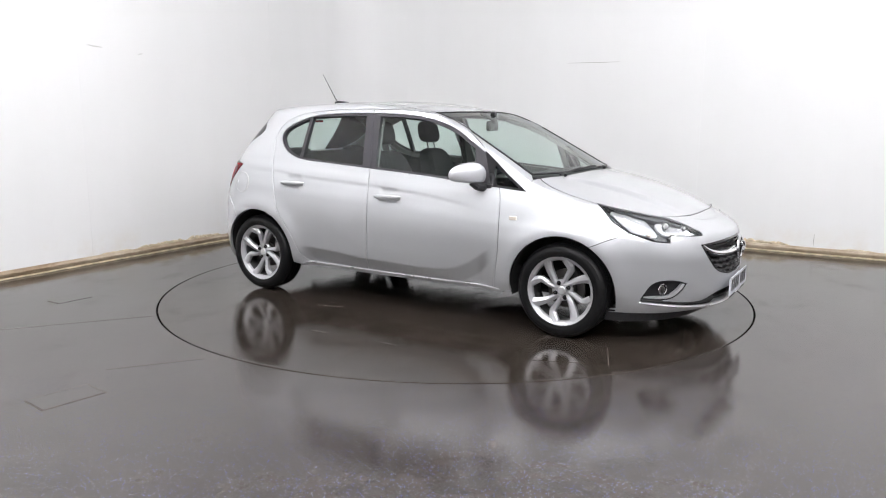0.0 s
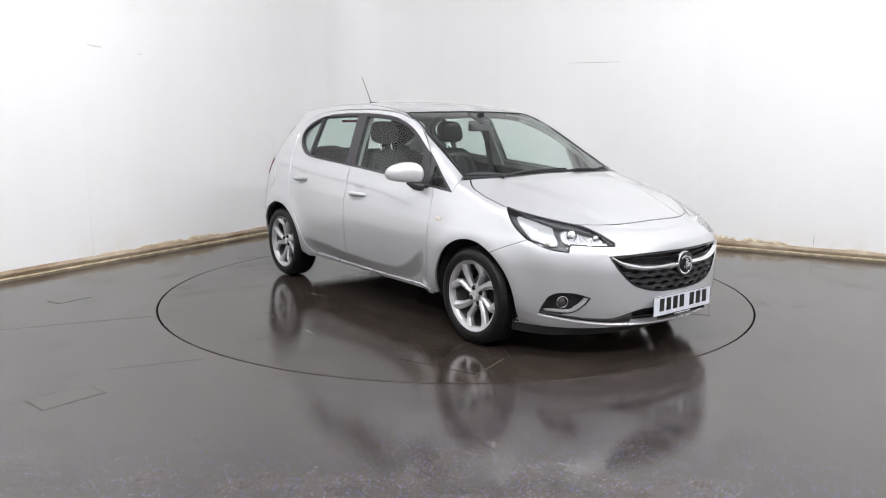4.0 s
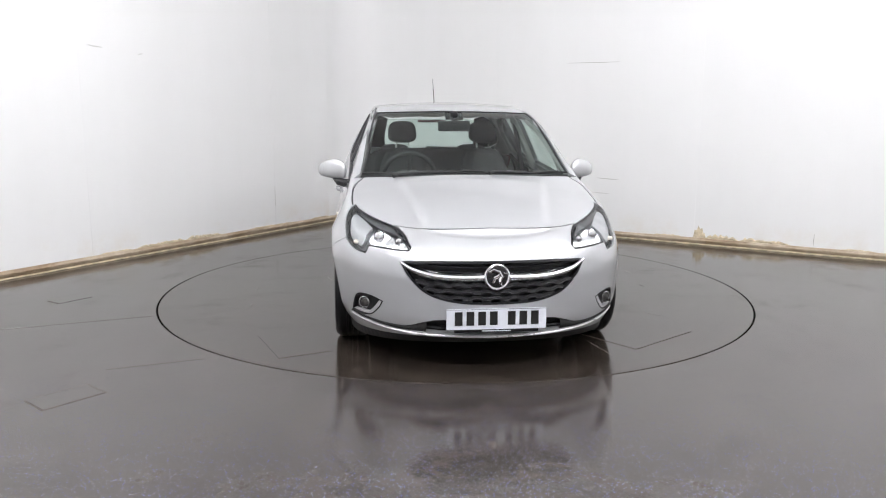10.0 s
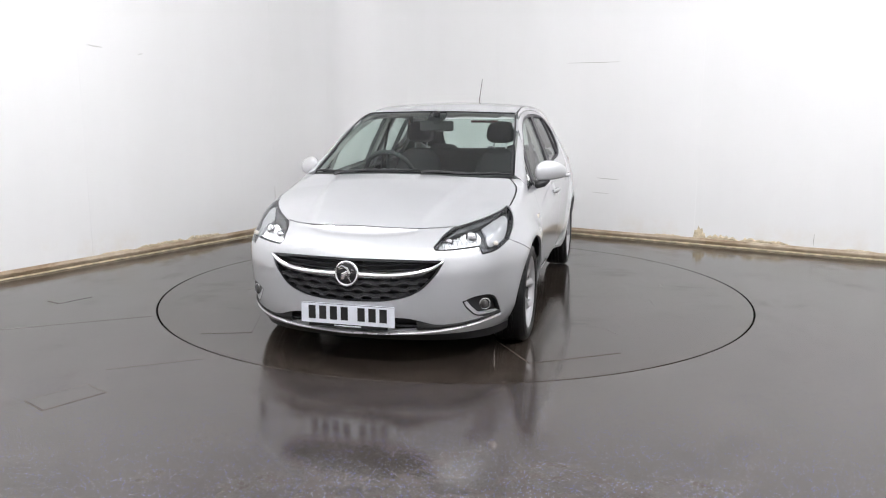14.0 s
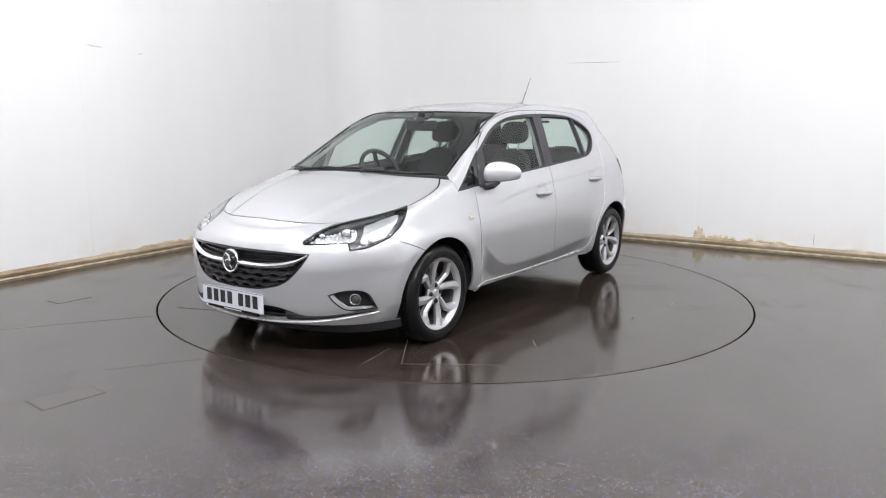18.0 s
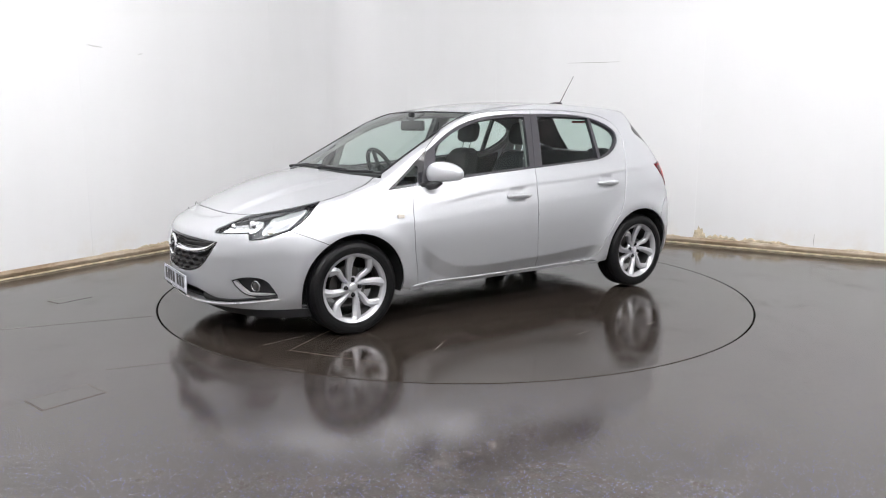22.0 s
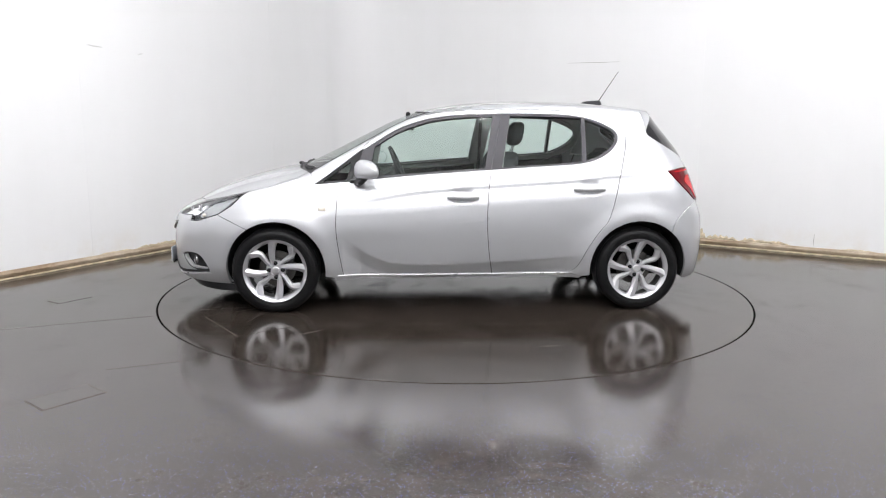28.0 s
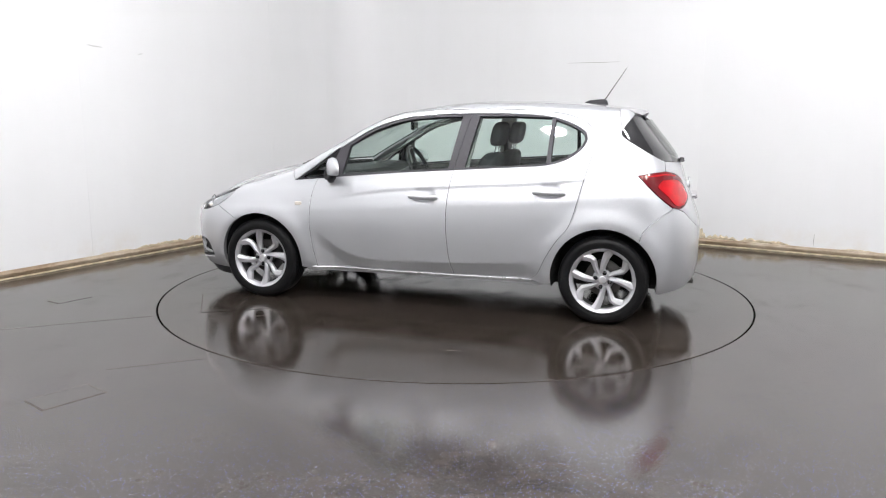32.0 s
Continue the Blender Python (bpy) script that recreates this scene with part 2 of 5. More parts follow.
def curve(points, n=6):
    """A smooth line through a few points of the plane or of space."""
    p = np.array(points, float)
    if len(p) < 3:
        return [tuple(p[0] + (p[-1] - p[0]) * i / n) for i in range(n + 1)]
    e = np.vstack([2 * p[0] - p[1], p, 2 * p[-1] - p[-2]])
    out = []
    for i in range(1, len(e) - 2):
        for k in range(n):
            t = k / n
            out.append(tuple(0.5 * (2 * e[i] + (e[i + 1] - e[i - 1]) * t + (2 * e[i - 1] - 5 * e[i] + 4 * e[i + 1] - e[i + 2]) * t * t
                                    + (3 * e[i] - e[i - 1] - 3 * e[i + 1] + e[i + 2]) * t ** 3)))
    out.append(tuple(p[-1]))
    return out


def joined(*lines):
    out = []
    for line in lines:
        for q in line:
            if not out or np.hypot(q[0] - out[-1][0], q[1] - out[-1][1]) > 1e-3:
                out.append(tuple(q[:2]))
    if np.hypot(out[0][0] - out[-1][0], out[0][1] - out[-1][1]) < 1e-3:
        out.pop()
    return out


def within(points, loop):
    x, y = points[:, 0], points[:, 1]
    inside = np.zeros(len(points), bool)
    for (ax, ay), (bx, by) in zip(loop, np.roll(loop, -1, 0)):
        if ay != by:
            inside ^= ((ay > y) != (by > y)) & (x < (bx - ax) * (y - ay) / (by - ay) + ax)
    return inside


def clearance(points, loop):
    best = np.full(len(points), 9.0)
    for a, b in zip(np.array(loop), np.roll(loop, -1, 0)):
        d = b - a
        k = np.clip(((points - a) @ d) / max(d @ d, 1e-12), 0, 1)
        best = np.minimum(best, np.linalg.norm(points - a - k[:, None] * d, axis=1))
    return best


def shrunk(loop, gap):
    """The loop drawn in by a gap; a negative gap widens it."""
    p = np.array(loop, float)
    area = np.sum(p[:, 0] * np.roll(p[:, 1], -1) - np.roll(p[:, 0], -1) * p[:, 1])
    d1, d2 = p - np.roll(p, 1, 0), np.roll(p, -1, 0) - p
    n1 = np.stack([-d1[:, 1], d1[:, 0]], 1) / np.maximum(np.linalg.norm(d1, axis=1), 1e-9)[:, None]
    n2 = np.stack([-d2[:, 1], d2[:, 0]], 1) / np.maximum(np.linalg.norm(d2, axis=1), 1e-9)[:, None]
    n = n1 + n2
    n = n / np.maximum(np.sum(n * n, 1) / 2, 0.5)[:, None]
    return p + n * gap * (1 if area > 0 else -1)


def flat_mesh(loops, spacing):
    """Triangles that fill the first loop less the others."""
    outer = np.array(loops[0], float)
    lo, hi = outer.min(0), outer.max(0)
    gx, gy = np.meshgrid(np.arange(lo[0], hi[0], spacing), np.arange(lo[1], hi[1], spacing * 0.87))
    gx = gx + (np.arange(gx.shape[0]) % 2)[:, None] * spacing / 2
    g = np.stack([gx.ravel(), gy.ravel()], 1)
    keep = within(g, outer)
    for k, loop in enumerate(loops):
        if k:
            keep &= ~within(g, np.array(loop))
        keep &= clearance(g, loop) > spacing * 0.45
    g = g[keep]
    pts, edges = [], []
    for loop in loops:
        s = len(pts)
        pts += [Vector(map(float, q)) for q in loop]
        edges += [(s + i, s + (i + 1) % len(loop)) for i in range(len(loop))]
    rim = len(pts)
    pts += [Vector(map(float, q)) for q in g]
    vs, _, fs, _, _, _ = geometry.delaunay_2d_cdt(pts, edges, [], 0, 1e-5)
    v = np.array([tuple(q) for q in vs])
    f = np.array([list(q) for q in fs])
    c = v[f].mean(1)
    ok = within(c, outer)
    for loop in loops[1:]:
        ok &= ~within(c, np.array(loop))
    return v, f[ok]


# ---- the room ----
CORNER = Vector((-1.268, 4.492, 0))
ALONG_LEFT = Vector((-0.4923, -0.8704, 0))
ALONG_RIGHT = Vector((0.8581, -0.5134, 0))
LEFT_LENGTH, RIGHT_LENGTH, HEIGHT = 11.5, 10.5, 4.6


def room_frame(origin, along, inward):
    """x along the wall, y into the room, z up."""
    m = Matrix.Identity(4)
    m.col[0][:3], m.col[1][:3], m.col[2][:3], m.col[3][:3] = along, inward, (0, 0, 1), origin
    return m


IN_LEFT = Vector((0.8704, -0.4923, 0))
IN_RIGHT = Vector((-0.5134, -0.8581, 0))
LEFT = room_frame(CORNER, ALONG_LEFT, IN_LEFT)
RIGHT = room_frame(CORNER, ALONG_RIGHT, IN_RIGHT)


def wall_panel(name, m, start, length, seams, label, material=None):
    """A wall of boards, 12 cm thick, with V-shaped joints between the boards."""
    verts, faces = [], []
    xs = [start]
    for s in seams:
        xs += [s - 0.0016, s, s + 0.0016]
    xs.append(length)
    for i, x in enumerate(xs):
        y = -0.0012 if (i % 3 == 2 and 0 < i < len(xs) - 1) else 0.0
        verts += [(x, y, 0), (x, y, HEIGHT), (x, -0.12, 0), (x, -0.12, HEIGHT)]
    for i in range(len(xs) - 1):
        a, b = 4 * i, 4 * i + 4
        faces += [(a, a + 1, b + 1, b), (a + 2, b + 2, b + 3, a + 3), (a + 1, a + 3, b + 3, b + 1)]
    ob = mesh_part(name, verts, faces, material or WALL, smooth=False)
    ob.matrix_basis = m
    return tagged(ob, label, "wall", kind="structure")


def build_room():
    reach = 0.75                                    # the corner is coved
    wall_panel("wall_left", LEFT, reach, LEFT_LENGTH, (1.75, 4.17, 6.61, 9.05), "white painted board wall with grimy peeling lower edge")
    wall_panel("wall_right", RIGHT, reach, RIGHT_LENGTH, (2.05, 4.49, 6.93, 9.37), "white painted board wall with scuffs and crumbling foot")
    verts, faces, n = [], [], 16
    pa, pb = CORNER + ALONG_LEFT * reach, CORNER + ALONG_RIGHT * reach
    for i in range(n + 1):
        t = i / n
        p = pa * (1 - t) ** 2 + CORNER * 2 * t * (1 - t) + pb * t * t
        back = (p - Vector((0.6, -0.5, 0))).normalized() * 0.12
        verts += [p, p + Vector((0, 0, HEIGHT)), p + back, p + back + Vector((0, 0, HEIGHT))]
    for i in range(n):
        a, b = 4 * i, 4 * i + 4
        faces += [(a, b, b + 1, a + 1), (a + 2, a + 3, b + 3, b + 2)]
    tagged(mesh_part("wall_corner", verts, faces, WALL), "white coved corner between two walls", "wall", kind="structure")
    # two unseen walls close the room, grey to darken the car's flanks
    far_a, far_b = CORNER + ALONG_LEFT * LEFT_LENGTH, CORNER + ALONG_RIGHT * RIGHT_LENGTH
    m = room_frame(far_a, ALONG_RIGHT, -ALONG_LEFT)
    wall_panel("wall_near", m, 0, RIGHT_LENGTH, (), "unseen wall behind the viewer, grey to dim reflections", GREYWALL)
    m = room_frame(far_b, ALONG_LEFT, -ALONG_RIGHT)
    wall_panel("wall_side", m, 0, LEFT_LENGTH, (), "unseen wall closing the room, grey to dim reflections", GREYWALL)
    mid = CORNER + ALONG_LEFT * LEFT_LENGTH / 2 + ALONG_RIGHT * RIGHT_LENGTH / 2
    c = part("ceiling", box((0, 0, 0.06), (RIGHT_LENGTH + 1, LEFT_LENGTH + 1, 0.12)), CEILING)
    c.matrix_basis = Matrix.Translation(mid + Vector((0, 0, HEIGHT))) @ Matrix.Rotation(radians(-30.9), 4, "Z")
    tagged(c, "plain white ceiling", "ceiling", kind="structure")

    # floor: one sheet with the round opening of the turntable
    r, n = 2.236, 128
    hole = [(r * math.cos(k * math.tau / n), r * math.sin(k * math.tau / n)) for k in range(n)]
    pts = [Vector(CORNER + ALONG_LEFT * a + ALONG_RIGHT * b).to_2d() for a, b in ((-0.2, -0.2), (LEFT_LENGTH, -0.2), (LEFT_LENGTH, RIGHT_LENGTH), (-0.2, RIGHT_LENGTH))]
    v, f = flat_mesh([[tuple(p) for p in pts], hole], 0.8)
    verts = [(x, y, 0) for x, y in v]
    faces = [tuple(q) for q in f]
    s = len(verts)
    verts += [(x, y, 0) for x, y in hole] + [(x, y, -0.12) for x, y in hole]
    faces += [(s + k, s + (k + 1) % n, s + n + (k + 1) % n, s + n + k) for k in range(n)]
    tagged(mesh_part("floor", verts, faces, FLOOR, smooth=False), "dark wet safety vinyl floor with blue and white flecks", "floor", kind="structure")
    pit = part("turntable_pit", lathe([(2.30, 0), (2.30, 0.02)], 64), GROOVE)
    pit.matrix_basis = pose(0, 0, -0.14, 90)
    tagged(pit, "dark pit under the turntable", "pit", kind="structure")


def skirting(name, m, start, length, label):
    """A worn wooden skirting: a flat board, a round bead on it and a pale bead at its foot."""
    prof = [(0.0, 0.074), (0.006, 0.076), (0.011, 0.070), (0.013, 0.060), (0.020, 0.054), (0.022, 0.046),
            (0.017, 0.040), (0.017, 0.016), (0.0, 0.015)]
    n = 60
    verts, faces = [], []
    for i in range(n + 1):
        x = start + (length - start) * i / n
        for y, z in prof:
            w = 0.0025 * noise.noise(Vector((x * 2.2, z * 20, 3)))
            verts.append((x, y + w, z + w))
    k = len(prof)
    for i in range(n):
        for j in range(k - 1):
            a = i * k + j
            faces.append((a, a + k, a + k + 1, a + 1))
    ob = mesh_part(name, verts, faces, WOOD)
    ob.matrix_basis = m
    tagged(ob, label, "skirting", kind="structure")
    bead = part("floor_bead", box(((start + length) / 2, 0.013, 0.0075), (length - start, 0.026, 0.014), 0.004), PLASTER, ob, "pale sealant bead")
    return ob


def flaking(name, m, spots, seed, label):
    """Crumbling plaster above the skirting: ragged low humps."""
    rnd = random.Random(seed)
    bm = bmesh.new()
    for x0, x1, z0, z1 in spots:
        n = max(8, int((x1 - x0) / 0.02))
        lower, upper = [], []
        for i in range(n + 1):
            x = x0 + (x1 - x0) * i / n
            t = i / n
            h = (z0 + (z1 - z0) * t) * (0.55 + 0.75 * rnd.random()) * min(1, 6 * t + 0.1, 6 * (1 - t) + 0.1)
            lower.append(bm.verts.new((x, 0.004, 0.074)))
            upper.append((bm.verts.new((x + 0.008 * rnd.random(), 0.004 + 0.008 * rnd.random(), 0.074 + h * 0.6)),
                          bm.verts.new((x + 0.008 * rnd.random(), 0.001, 0.074 + h))))
        for i in range(n):
            bm.faces.new((lower[i], lower[i + 1], upper[i + 1][0], upper[i][0]))
            bm.faces.new((upper[i][0], upper[i + 1][0], upper[i + 1][1], upper[i][1]))
    ob = part(name, bm, PLASTER)
    ob.matrix_basis = m
    return tagged(ob, label, "plaster", kind="structure")


def scuff(name, m, x, z, length, width, turn=0.0, label="thin grey scuff on the white wall", material=None):
    bm = bmesh.new()
    n = 8
    a, b = [], []
    for i in range(n + 1):
        t = i / n - 0.5
        w = width * (0.3 + 0.7 * math.sin(math.pi * (i + 0.4) / (n + 0.8)))
        bend = 0.006 * noise.noise(Vector((x * 3 + t * 4, z, 1)))
        a.append(bm.verts.new((t * length, 0.0008, bend - w / 2)))
        b.append(bm.verts.new((t * length, 0.0012, bend + w / 2)))
    for i in range(n):
        bm.faces.new((a[i], a[i + 1], b[i + 1], b[i]))
    ob = part(name, bm, material or SCUFFLIGHT)
    ob.matrix_basis = m @ Matrix.Translation((x, 0, z)) @ Matrix.Rotation(radians(turn), 4, "Y")
    return tagged(ob, label, "scuff", "wall scuffs")


def ring_lamps():
    """Round floodlights under the ceiling: an added arc round the turntable and a row behind the viewer."""
    first = None
    # the first six are added, out of view, to brighten the bonnet
    spots = [(2.9, -160 + 28 * k) for k in range(6)] + [(6.1, -126 + 8.6 * k) for k in range(12)]
    for r, a in spots:
        a = radians(a)
        m = Matrix.Translation((r * math.cos(a), r * math.sin(a), HEIGHT - 0.216)) @ Matrix.Rotation(a, 4, "Z")
        if first is None:
            bm = lathe([(0.142, -0.027), (0.155, 0.0), (0.149, 0.068), (0.095, 0.122), (0.068, 0.209), (0.061, 0.216)], 32)
            bmesh.ops.rotate(bm, matrix=Matrix.Rotation(radians(90), 3, "X"), verts=bm.verts)
            first = part("ceiling_light", bm, CASING)
            d = lathe([(0.135, -0.024), (0.130, -0.068), (0.105, -0.113), (0.061, -0.146), (0.008, -0.155)], 32)
            bmesh.ops.rotate(d, matrix=Matrix.Rotation(radians(90), 3, "X"), verts=d.verts)
            part("diffuser", d, GLOW, first, "glowing white diffuser")
            tagged(first, "unseen round white ceiling light with a glowing dome", "ceiling light", "ceiling lights")
            first.matrix_basis = m
        else:
            copy_thing(first, m)


build_room()
skirting("baseboard", LEFT, 0.35, LEFT_LENGTH, "worn brown wooden skirting with a pale bead")
skirting("baseboard", RIGHT, 0.35, RIGHT_LENGTH, "worn brown wooden skirting with a pale bead")
flaking("plaster_edge", LEFT, [(0.75, 1.1, .012, .01), (1.4, 2.2, .008, .012), (2.6, 3.1, .02, .035), (3.1, 3.7, .03, .018), (3.75, 4.1, .015, .01)], 3, "crumbling plaster above the skirting")
flaking("plaster_edge", RIGHT, [(4.05, 4.35, .008, .02), (4.48, 4.62, .13, .075), (4.62, 4.95, .05, .035), (4.95, 5.45, .045, .02), (5.9, 6.2, .012, .012)], 5, "crumbling cream plaster above the skirting")
for row in ((LEFT, 4.0, 1.96, 0.15, 0.008, -3), (LEFT, 3.52, 1.925, 0.05, 0.006, 8), (RIGHT, 3.28, 1.957, 0.60, 0.006, 0.5),
            (RIGHT, 3.5, 0.665, 0.26, 0.007, 1), (RIGHT, 3.42, 0.50, 0.2, 0.005, 1), (LEFT, 1.75, 0.42, 0.24, 0.008, 90), (RIGHT, 5.66, 0.15, 0.12, 0.006, 90)):
    scuff("wall_scuff", *row)
ring_lamps()

# ---- the car's outer form: x forward, y to its left, z up, from the ground below its middle ----
def spline(xs, ys):
    """A smooth curve through a few stations."""
    xs, ys = np.array(xs, float), np.array(ys, float)
    d = np.diff(ys) / np.diff(xs)
    m = np.empty(len(xs))
    m[0], m[-1] = d[0], d[-1]
    for i in range(1, len(xs) - 1):
        m[i] = 0 if d[i - 1] * d[i] <= 0 else 2 * d[i - 1] * d[i] / (d[i - 1] + d[i])

    def at(x):
        x = np.clip(np.asarray(x, float), xs[0], xs[-1])
        i = np.clip(np.searchsorted(xs, x) - 1, 0, len(xs) - 2)
        h = xs[i + 1] - xs[i]
        t = (x - xs[i]) / h
        return ((1 + 2 * t) * (1 - t) ** 2 * ys[i] + t * (1 - t) ** 2 * h * m[i]
                + t * t * (3 - 2 * t) * ys[i + 1] + t * t * (t - 1) * h * m[i + 1])
    return at


half_width = spline((0.14, 0.2, 0.26, 0.45, 0.62, 0.72, 0.80, 0.88, 0.94, 1.0, 1.1, 1.2, 1.3, 1.37, 1.46),
                    (0.74, 0.788, 0.810, 0.838, 0.850, 0.845, 0.828, 0.803, 0.776, 0.752, 0.712, 0.671, 0.627, 0.594, 0.550))
nose = spline((0.13, 0.18, 0.24, 0.32, 0.50, 0.60, 0.70, 0.80, 1.0), (1.98, 2.06, 2.10, 2.115, 2.118, 2.10, 2.05, 1.99, 1.85))
tail = spline((0.13, 0.25, 0.45, 0.62, 0.75, 0.90, 1.0, 1.1, 1.2, 1.3, 1.36, 1.48),
              (-1.76, -1.835, -1.855, -1.845, -1.803, -1.742, -1.71, -1.66, -1.585, -1.505, -1.465, -1.40))
top_line = spline((-1.56, -1.42, -1.24, -0.97, -0.66, -0.39, -0.13, 0.09, 0.27, 0.44, 0.66, 0.88, 1.06, 1.15, 1.32, 1.54, 1.76, 2.0, 2.12, 2.3),
                  (1.372, 1.398, 1.426, 1.450, 1.461, 1.461, 1.447, 1.420, 1.385, 1.323, 1.217, 1.107, 1.020, 0.985, 0.947, 0.890, 0.812, 0.700, 0.62, 0.45))


shoulder = spline((-1.5, -1.12, -0.73, -0.22, 0.24, 0.62, 0.8), (0.967, 0.946, 0.907, 0.876, 0.838, 0.782, 0.75))
scoop = spline((-0.9, -0.74, -0.19, 0.28, 0.44, 0.59, 0.74, 0.85), (0.39, 0.383, 0.349, 0.336, 0.345, 0.394, 0.493, 0.58))


def smooth_max(a, b, k):
    h = np.clip(0.5 + 0.5 * (a - b) / k, 0, 1)
    return b + (a - b) * h + k * h * (1 - h)


def side_width(x, z):
    bump = np.clip((z - 0.5) / 0.2, 0, 1) * np.clip((1.4 - z) / 0.35, 0, 1)
    w = half_width(z + 0.07 * x * bump)
    for wx in (1.255, -1.255):
        r = np.hypot(x - wx, z - 0.30)
        w = w + 0.022 * np.exp(-((r - 0.36) / 0.085) ** 2) * np.clip((z - 0.2) / 0.1, 0, 1)
    xf, xr = nose(z), tail(z)
    tf = np.clip((x - 0.75) / (xf - 0.75), 0, 1.3)
    tr = np.clip((x + 0.75) / (xr + 0.75), 0, 1.3)
    g = 1 - tf ** 5 - tr ** 10
    # the shoulder crease and the scoop at the foot of the doors
    fade = np.clip((0.72 - x) / 0.35, 0, 1) * np.clip((x + 1.45) / 0.25, 0, 1)
    d = shoulder(x) - z
    w = w - 0.0045 * fade * np.clip(d / 0.011, 0, 1) * np.clip(1 - (d - 0.016) / 0.20, 0, 1) ** 2
    low = np.clip((0.80 - x) / 0.12, 0, 1) * np.clip((x + 0.86) / 0.12, 0, 1)
    w = w - 0.044 * low * np.clip((scoop(x) - z) / 0.10, 0, 1)
    for hx, hz in ((-0.028, 0.803), (-0.895, 0.858)):
        w = w - 0.009 * np.exp(-((x - hx) / 0.066) ** 6 - ((z - hz - 0.006) / 0.042) ** 6)
    return w * np.where(g > 0, np.sqrt(np.maximum(g, 0)), g)


def top_height(x, y):
    bow = np.interp(x, (0.2, 0.5, 0.9, 1.25, 1.5, 1.9), (0.07, 0.11, 0.17, 0.24, 0.22, 0.28))
    crown = np.interp(x, (0.0, 0.4, 0.9, 1.2), (0.09, 0.07, 0.07, 0.085))
    ridge = np.clip((0.50 - 0.20 * (x - 1.1) - np.abs(y)) / 0.075 + 0.15, 0, 1)
    ridge = ridge * ridge * (3 - 2 * ridge)
    lift = 0.017 * np.clip((x - 1.08) / 0.2, 0, 1) * np.clip((1.95 - x) / 0.2, 0, 1)
    return top_line(x + bow * y * y) - crown * y * y + lift * (ridge - 0.5)


def form(x, y, z):
    """Below zero inside the car."""
    return smooth_max(np.abs(y) - side_width(x, z), z - top_height(x, y), 0.028)


def press(origin, way, far=4.0):
    """The first place at which rays that start outside meet the form."""
    o, d = np.asarray(origin, float), np.asarray(way, float)
    d = d / np.linalg.norm(d, axis=-1, keepdims=True)
    s, hit, step = np.zeros(len(o)), np.zeros(len(o), bool), 0.02
    for _ in range(int(far / step)):
        p = o + d * s[:, None]
        hit |= form(p[:, 0], p[:, 1], p[:, 2]) < 0
        s = np.where(hit, s, s + step)
        if hit.all():
            break
    lo, hi = s - step, s.copy()
    for _ in range(16):
        mid = (lo + hi) / 2
        p = o + d * mid[:, None]
        inside = form(p[:, 0], p[:, 1], p[:, 2]) < 0
        lo, hi = np.where(inside, lo, mid), np.where(inside, mid, hi)
    return o + d * hi[:, None]


# ---- pressing flat outlines onto the car's form ----
class Side:
    def rays(self, q):
        n = len(q)
        return np.stack([q[:, 0], np.full(n, 1.3), q[:, 1]], 1), np.tile((0, -1.0, 0), (n, 1))

    def flat(self, p):
        return [(a[0], a[2]) for a in p]


class Top:
    def rays(self, q):
        n = len(q)
        return np.stack([q[:, 0], q[:, 1], np.full(n, 1.8)], 1), np.tile((0, 0, -1.0), (n, 1))

    def flat(self, p):
        return [(a[0], a[1]) for a in p]


class Round:
    """Seen from an upright axis at x: u is the angle times 1.1 m, v the height."""
    def __init__(self, x, sign):
        self.x, self.sign = x, sign

    def rays(self, q):
        a = q[:, 0] / 1.1
        d = np.stack([self.sign * np.cos(a), np.sin(a), 0 * a], 1)
        o = np.stack([self.x + 0 * a, 0 * a, q[:, 1]], 1)
        return o + d * 2.2, -d

    def flat(self, p):
        return [(1.1 * math.atan2(a[1], self.sign * (a[0] - self.x)), a[2]) for a in p]


class Ahead:
    """Seen from straight ahead: u is y, v the height."""
    def rays(self, q):
        n = len(q)
        return np.stack([np.full(n, 2.6), q[:, 0], q[:, 1]], 1), np.tile((-1.0, 0, 0), (n, 1))

    def flat(self, p):
        return [(a[1], a[2]) for a in p]


AHEAD = Ahead()
SIDE, TOP, FRONT, REAR = Side(), Top(), Round(0.95, 1), Round(-0.75, -1)


def slope(p):
    e = 0.004
    g = np.stack([form(p[:, 0] + e, p[:, 1], p[:, 2]) - form(p[:, 0] - e, p[:, 1], p[:, 2]),
                  form(p[:, 0], p[:, 1] + e, p[:, 2]) - form(p[:, 0], p[:, 1] - e, p[:, 2]),
                  form(p[:, 0], p[:, 1], p[:, 2] + e) - form(p[:, 0], p[:, 1], p[:, 2] - e)], 1)
    return g / np.maximum(np.linalg.norm(g, axis=1), 1e-9)[:, None]


def pressed(view, line):
    """Points in space of a line drawn in a view."""
    return [tuple(p) for p in press(*view.rays(np.array([q[:2] for q in line], float)))]


